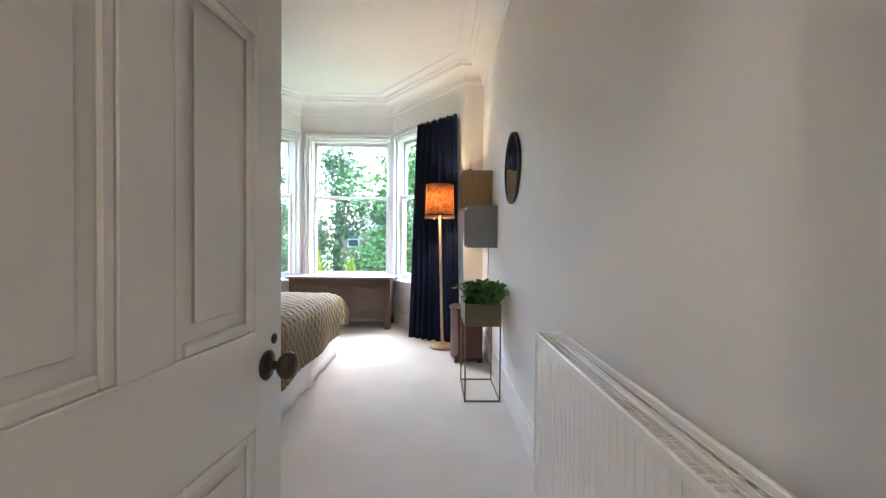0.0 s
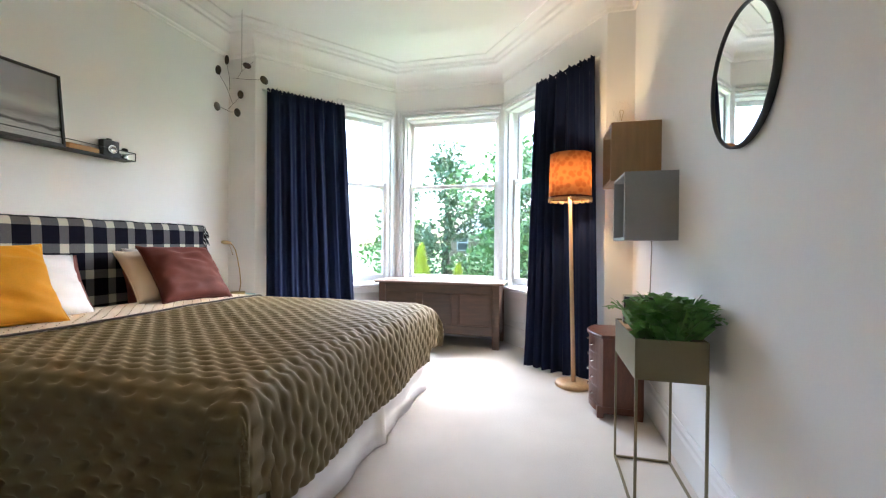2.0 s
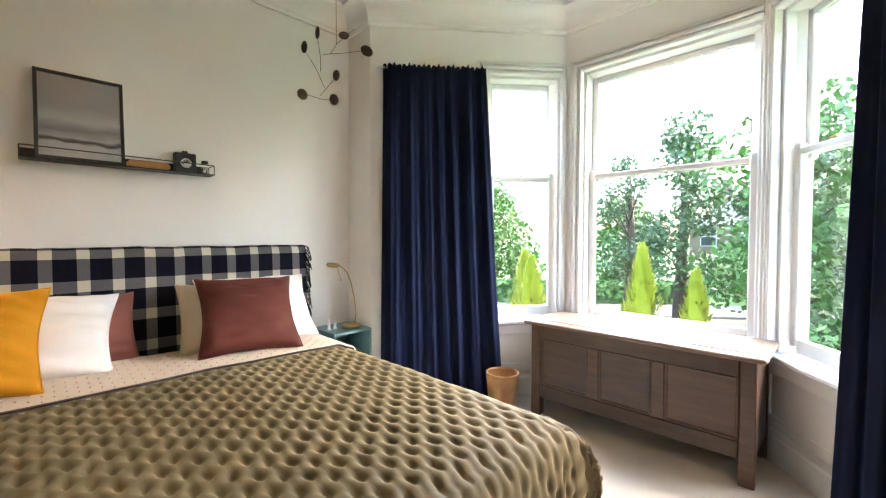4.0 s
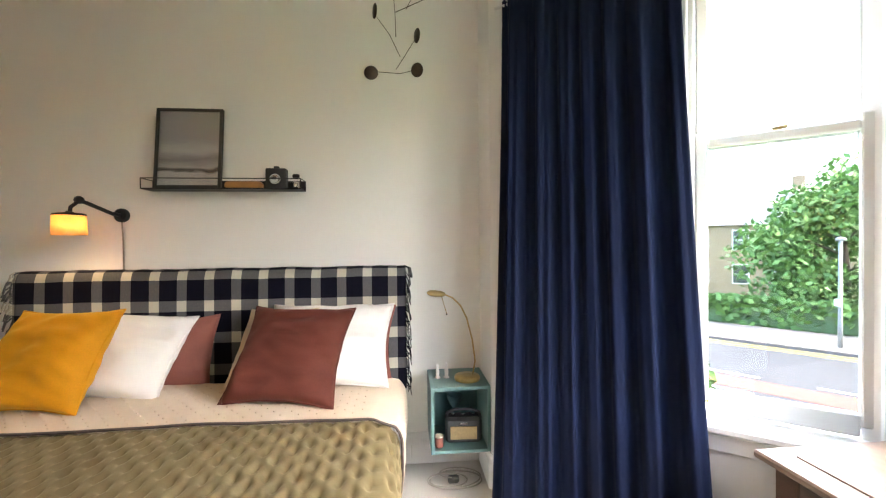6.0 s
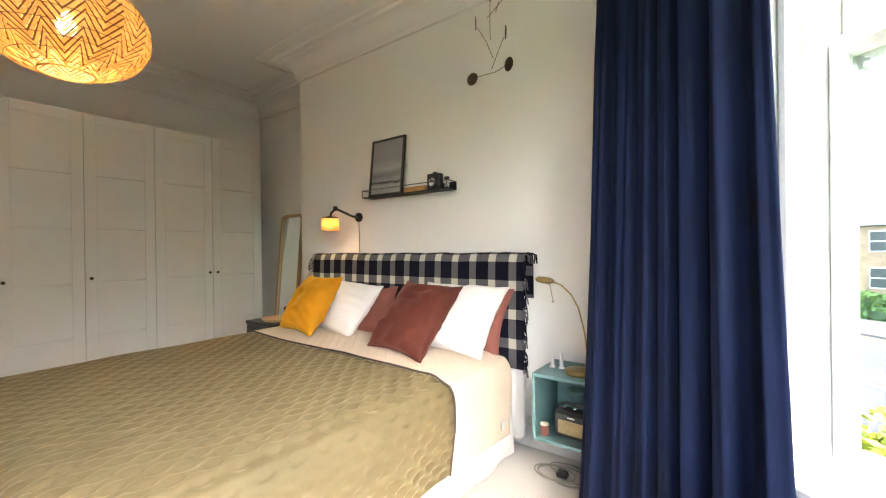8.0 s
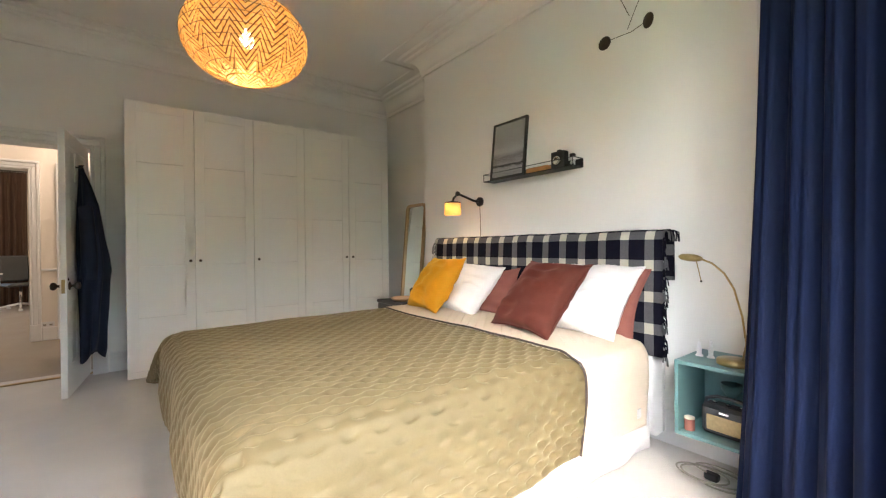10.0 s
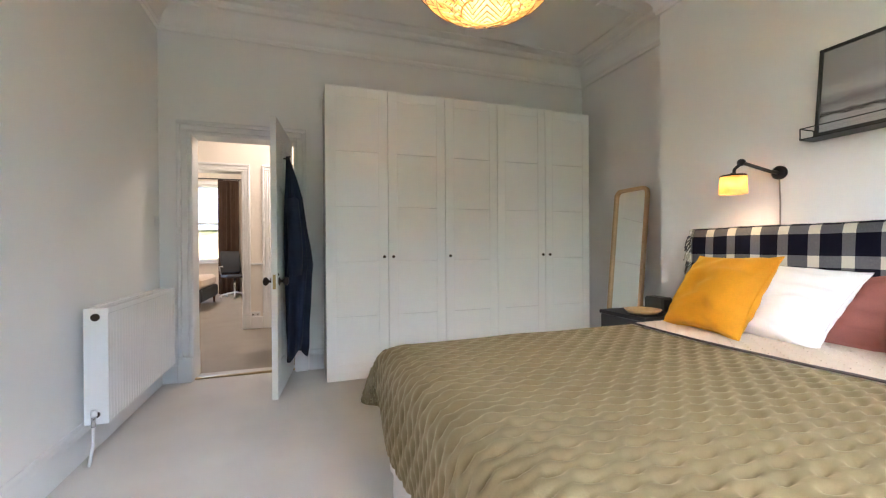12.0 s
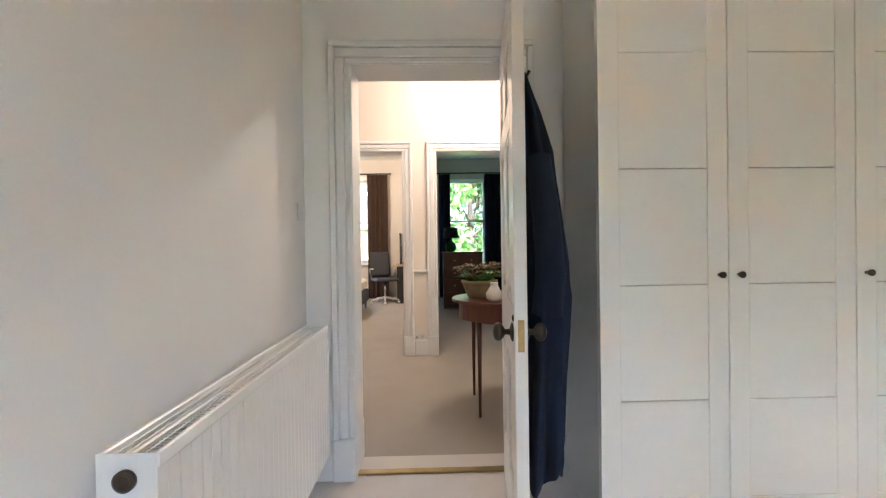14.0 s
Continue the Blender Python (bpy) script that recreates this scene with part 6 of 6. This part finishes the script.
def grid_sheet(x0, x1, y0, y1, z, n, rough):
    own = bmesh.new()
    vs = [[own.verts.new((x0 + (x1 - x0) * i / n, y0 + (y1 - y0) * j / n, z + rough * noise.noise(Vector((i * 0.7, j * 0.7, 0))))) for j in range(n + 1)] for i in range(n + 1)]
    for i in range(n):
        for j in range(n):
            own.faces.new((vs[i][j], vs[i + 1][j], vs[i + 1][j + 1], vs[i][j + 1]))
    return own


structure("ground", grid_sheet(-900, 900, -900, 900, G, 60, 0.0), M_GRASS, "mown green grass reaching to the far trees", "ground")
# the road turns at a corner: two straight bands
U = Vector((-0.645, 0.764))
V = Vector((0.764, 0.645))


def band(d0, d1, s0, s1, z0, z1, material, name, label, cat, bev=0.0):
    p = [U * d + V * s for d, s in ((d0, s0), (d1, s0), (d1, s1), (d0, s1))]
    return structure(name, prism([(q.x, q.y) for q in p], z0, z1, bev=bev), material, label, cat)


band(12.5, 26.0, -60, 22, G, G + 0.02, M_ROAD, "road", "grey asphalt road at a street corner", "road")
band(26.0, 30.0, -60, 22, G, G + 0.14, M_PAVE, "pavement", "pale stone pavement along the road", "pavement")
band(10.5, 12.5, -60, 22, G, G + 0.14, M_PAVE, "pavement_near", "pale stone pavement on the near side", "pavement")
for d in (25.2, 25.6):
    band(d, d + 0.12, -60, 22, G + 0.02, G + 0.028, M_LINEY, "yellow_line", "double yellow line beside the kerb", "road marking")
band(19.0, 20.2, -60, 6, G + 0.02, G + 0.026, M_LINER, "red_strip", "red surfaced strip in the road", "road marking")
for i in range(9):
    for d, L in ((18.6, 1.6), (20.5, 1.6), (16.4, 2.2)):
        p = [U * a + V * b for a, b in ((d, -14 + i * 3.0), (d + 0.16, -14 + i * 3.0), (d + 0.16, -14 + i * 3.0 + L), (d, -14 + i * 3.0 + L))]
        own = prism([(q.x, q.y) for q in p], G + 0.026, G + 0.032)
        structure("road_dash", own, M_LINE, "white painted road dash", "road marking")
lp = U * 27.0 + V * 1.5
ls = thing("street_lamp", "tall pale grey street lamp post at the kerb", "street lamp", pose(lp.x, lp.y, G + 0.14))
part("post", tube([(0, 0, 0), (0, 0, 1.2), (0, 0, 4.4)], 0.09, 12, r1=0.06), M_GREYBOX, ls)
part("lantern", lathe([(0.06, 4.38), (0.16, 4.42), (0.17, 4.5), (0.05, 4.56)], 16), M_GREYBOX, ls)
part("sign", box(-0.16, 0.16, -0.11, -0.09, 1.7, 2.0, 0.01), M_TRIM, ls)


def leaf_cloud(own, rng, centre, radius, n, size, squash=1.0):
    for _ in range(n):
        v = Vector((rng.gauss(0, 1), rng.gauss(0, 1), rng.gauss(0, 1))).normalized() * (rng.random() ** 0.35)
        p = Vector(centre) + Vector((v.x * radius, v.y * radius, v.z * radius * squash))
        a = Vector((rng.uniform(-1, 1), rng.uniform(-1, 1), rng.uniform(-1, 1))).normalized()
        b = a.cross(Vector((rng.uniform(-1, 1), rng.uniform(-1, 1), rng.uniform(-1, 1)))).normalized()
        s = size * rng.uniform(0.6, 1.4)
        own.faces.new([own.verts.new(q) for q in (p - a * s, p - b * s * 0.55, p + a * s, p + b * s * 0.55)])


def tree(label, x, y, height, radius, material, seed, leaves=2600, size=0.22, trunk=0.4, lumps=16, low=0.25):
    """Tapered trunk with limbs; the crown is many small leaves in uneven clumps."""
    rng = random.Random(seed)
    t = thing("tree", label, "tree", pose(x, y, G), "garden trees")
    part("trunk", tube([(0, 0, 0), (rng.uniform(-0.2, 0.2), rng.uniform(-0.2, 0.2), height * 0.4), (rng.uniform(-0.3, 0.3), 0, height * 0.85)], trunk, 10, r1=0.05), M_BARK, t)
    own = bmesh.new()
    for k in range(lumps):
        a = rng.uniform(0, 2 * math.pi)
        h = height * (low + (1 - low) * (k + 0.5) / lumps)
        prof_ = math.sin(math.pi * min(1, 0.18 + 0.80 * (h / height - low) / (1 - low))) ** 0.7
        r = radius * prof_ * rng.uniform(0.35, 0.85)
        c = (math.cos(a) * r, math.sin(a) * r, h - radius * 0.15)
        part("limb", tube([(0, 0, h * 0.7), (c[0] * 0.5, c[1] * 0.5, h * 0.85), c], 0.07, 5, r1=0.015), M_BARK, t)
        leaf_cloud(own, rng, c, radius * rng.uniform(0.32, 0.55), 2 * leaves // lumps, size * 0.62, 0.8)
    tagged(part("crown", own, material, t), kind="stuff")


def conifer(label, x, y, height, radius, material, seed, n=2600):
    rng = random.Random(seed)
    t = thing("conifer", label, "tree", pose(x, y, G), "garden conifers")
    part("trunk", tube([(0, 0, 0), (0, 0, height * 0.9)], 0.14, 8, r1=0.02), M_BARK, t)
    own = bmesh.new()
    for _ in range(n):
        f = rng.random() ** 1.3
        a = rng.uniform(0, 2 * math.pi)
        r = radius * (1 - f) ** 0.7 * (0.75 + 0.25 * math.sin(a * 5 + f * 12)) * rng.uniform(0.6, 1.05)
        p = Vector((math.cos(a) * r, math.sin(a) * r, 0.1 + f * height))
        d = Vector((math.cos(a) * 0.35, math.sin(a) * 0.35, 1)).normalized() * rng.uniform(0.14, 0.3)
        s = Vector((-math.sin(a), math.cos(a), 0)) * rng.uniform(0.04, 0.09)
        own.faces.new([own.verts.new(q) for q in (p - s, p + s, p + d)])
    tagged(part("crown", own, material, t), kind="stuff")


conifer("bright golden-green conifer in the garden", -4.9, 14.6, 4.1, 0.95, M_LEAFY, 1)
conifer("low golden-green conifer in the garden", -3.6, 14.8, 3.4, 0.85, M_LEAFY, 2)
conifer("golden-green conifer near the garden edge", -7.9, 13.6, 3.7, 1.0, M_LEAFY, 3)
conifer("golden-green conifer beside the lawn", -9.4, 15.5, 3.8, 1.1, M_LEAFY, 4)
tree("tall airy birch behind the garden", -6.6, 25.0, 10.5, 2.6, M_LEAFD, 5, 2200, 0.22)
tree("tall airy birch behind the garden", -9.8, 27.0, 9.4, 2.2, M_LEAFD, 6, 1500, 0.2)
tree("broad green tree over the garden", -2.2, 22.0, 9.6, 3.8, M_LEAF, 7, 4200, 0.24, low=0.12)
tree("broad green tree over the garden", 1.6, 19.0, 8.8, 3.6, M_LEAF, 8, 3800, 0.24, low=0.12)
tree("broad green tree near the garden wall", 4.2, 13.0, 7.5, 2.8, M_LEAF, 18, 3000, 0.2, low=0.12)
tree("round leafy street tree behind the hedge", -20.6, 27.0, 8.4, 4.2, M_LEAF, 9, 5200, 0.30, low=0.15, lumps=24)
tree("leafy tree along the street", -12.5, 34.0, 7.6, 3.4, M_LEAF, 10, 2600, 0.3, low=0.15)
tree("dark tree on the far side", -3.5, 38.0, 9.0, 4.5, M_LEAFD, 12, 2600, 0.36, low=0.1)
tree("dark tree on the far side", 4.5, 36.0, 9.5, 4.8, M_LEAFD, 13, 2600, 0.36, low=0.1)
tree("leafy tree beside the houses", -38.0, 24.0, 7.0, 3.6, M_LEAF, 14, 2200, 0.34, low=0.1)
tree("tall tree behind the house at the back", -2.5, -17.0, 10.0, 4.0, M_LEAF, 15, 3000, 0.34, low=0.1)


def bush(label, x, y, radius, height, material, seed, n=1500, size=0.12):
    rng = random.Random(seed)
    t = thing("shrub", label, "shrub", pose(x, y, G))
    part("stems", tube([(0, 0, 0), (0.05, 0, height * 0.5)], 0.05, 6, r1=0.02), M_BARK, t)
    own = bmesh.new()
    for _ in range(7):
        leaf_cloud(own, rng, (rng.uniform(-0.5, 0.5) * radius, rng.uniform(-0.5, 0.5) * radius, height * rng.uniform(0.35, 0.7)), radius * 0.55, n // 7, size, height / radius * 0.5)
    tagged(part("leaves", own, material, t), kind="stuff")


bush("bright yellow-green shrub by the road", -8.2, 8.6, 1.4, 2.0, M_LEAFY, 31)
bush("bright yellow-green shrub by the road", -10.5, 7.2, 1.3, 1.9, M_LEAFY, 32)
bush("green shrub in the front garden", -11.2, 10.6, 1.0, 1.8, M_LEAF, 33)
bush("green shrub in the front garden", -6.4, 12.4, 1.2, 2.2, M_LEAF, 34)
bush("green shrub under the garden trees", -1.4, 15.5, 1.4, 2.4, M_LEAF, 35, 2000)
bush("green shrub under the garden trees", 0.8, 14.5, 1.5, 2.8, M_LEAF, 36, 2000)
rng = random.Random(40)
hg = thing("hedge", "clipped green hedge behind the pavement", "hedge", pose(0, 0, 0))
own = bmesh.new()
for i in range(9000):
    d, s, z = rng.uniform(30.2, 31.4), rng.uniform(-42, 16), G + 0.05 + 1.5 * rng.random() ** 0.6
    p = U * d + V * s
    a = Vector((rng.uniform(-1, 1), rng.uniform(-1, 1), rng.uniform(-1, 1))).normalized() * 0.22
    b = a.orthogonal() * 0.6
    c = Vector((p.x, p.y, z))
    own.faces.new([own.verts.new(q) for q in (c - a, c - b, c + a, c + b)])
tagged(part("leaves", own, M_LEAF, hg), kind="stuff")
# solid block, its darker green stands in for the shaded inside of the hedge
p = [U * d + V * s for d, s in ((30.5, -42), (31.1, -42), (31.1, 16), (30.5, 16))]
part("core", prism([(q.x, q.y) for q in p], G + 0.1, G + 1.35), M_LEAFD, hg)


def house(label, loc, turn, w, d, eaves, ridge, seed):
    h = thing("house", label, "house", pose(loc[0], loc[1], G, 0, 0, turn))
    part("wall", box(-w / 2, w / 2, -d / 2, d / 2, 0, eaves, 0.02), M_STONE, h)
    own = bmesh.new()
    pts = [(-w / 2 - 0.3, -d / 2 - 0.3, eaves), (w / 2 + 0.3, -d / 2 - 0.3, eaves), (w / 2 + 0.3, d / 2 + 0.3, eaves), (-w / 2 - 0.3, d / 2 + 0.3, eaves), (-w / 2 + d / 2.4, 0, ridge), (w / 2 - d / 2.4, 0, ridge)]
    v = [own.verts.new(q) for q in pts]
    for f in ((0, 1, 5, 4), (1, 2, 5), (2, 3, 4, 5), (3, 0, 4), (3, 2, 1, 0)):
        own.faces.new([v[k] for k in f])
    roof = part("roof", own, M_SLATE, h)
    for x in (-w / 3, w / 3):
        part("chimney", box(x - 0.4, x + 0.4, -0.5, 0.5, ridge - 1.2, ridge + 1.2, 0.03), M_STONE, roof)
    n = int(w / 2.6)
    for i in range(n):
        for z in (0.9, 3.8):
            x = -w / 2 + (i + 0.5) * w / n
            for sy in (-1, 1):
                y0, y1 = sorted((sy * d / 2, sy * (d / 2 + 0.04)))
                wn_ = part("window", box(x - 0.6, x + 0.6, y0, y1, z, z + 1.7, 0.01), M_TRIM, h)
                y0, y1 = sorted((sy * (d / 2 + 0.04), sy * (d / 2 + 0.05)))
                for k in (0, 1):
                    part("pane", box(x - 0.52, x + 0.52, y0, y1, z + 0.08 + k * 0.8, z + 0.80 + k * 0.8, 0.002), M_DARKPANE, wn_)


house("two-storey sandstone house with a slate roof across the road", (-37.5, 34.0), 50, 17, 9, 5.9, 9.0, 1)
house("sandstone house with a slate roof down the street", (-52.0, 14.0), 62, 16, 9, 5.9, 9.0, 2)
house("sandstone villa behind the garden trees", (-4.0, 48.0), 5, 14, 9, 5.6, 8.6, 3)
house("cream house behind the back windows", (6.0, -20.0), 0, 12, 7, 5.2, 8.0, 4)
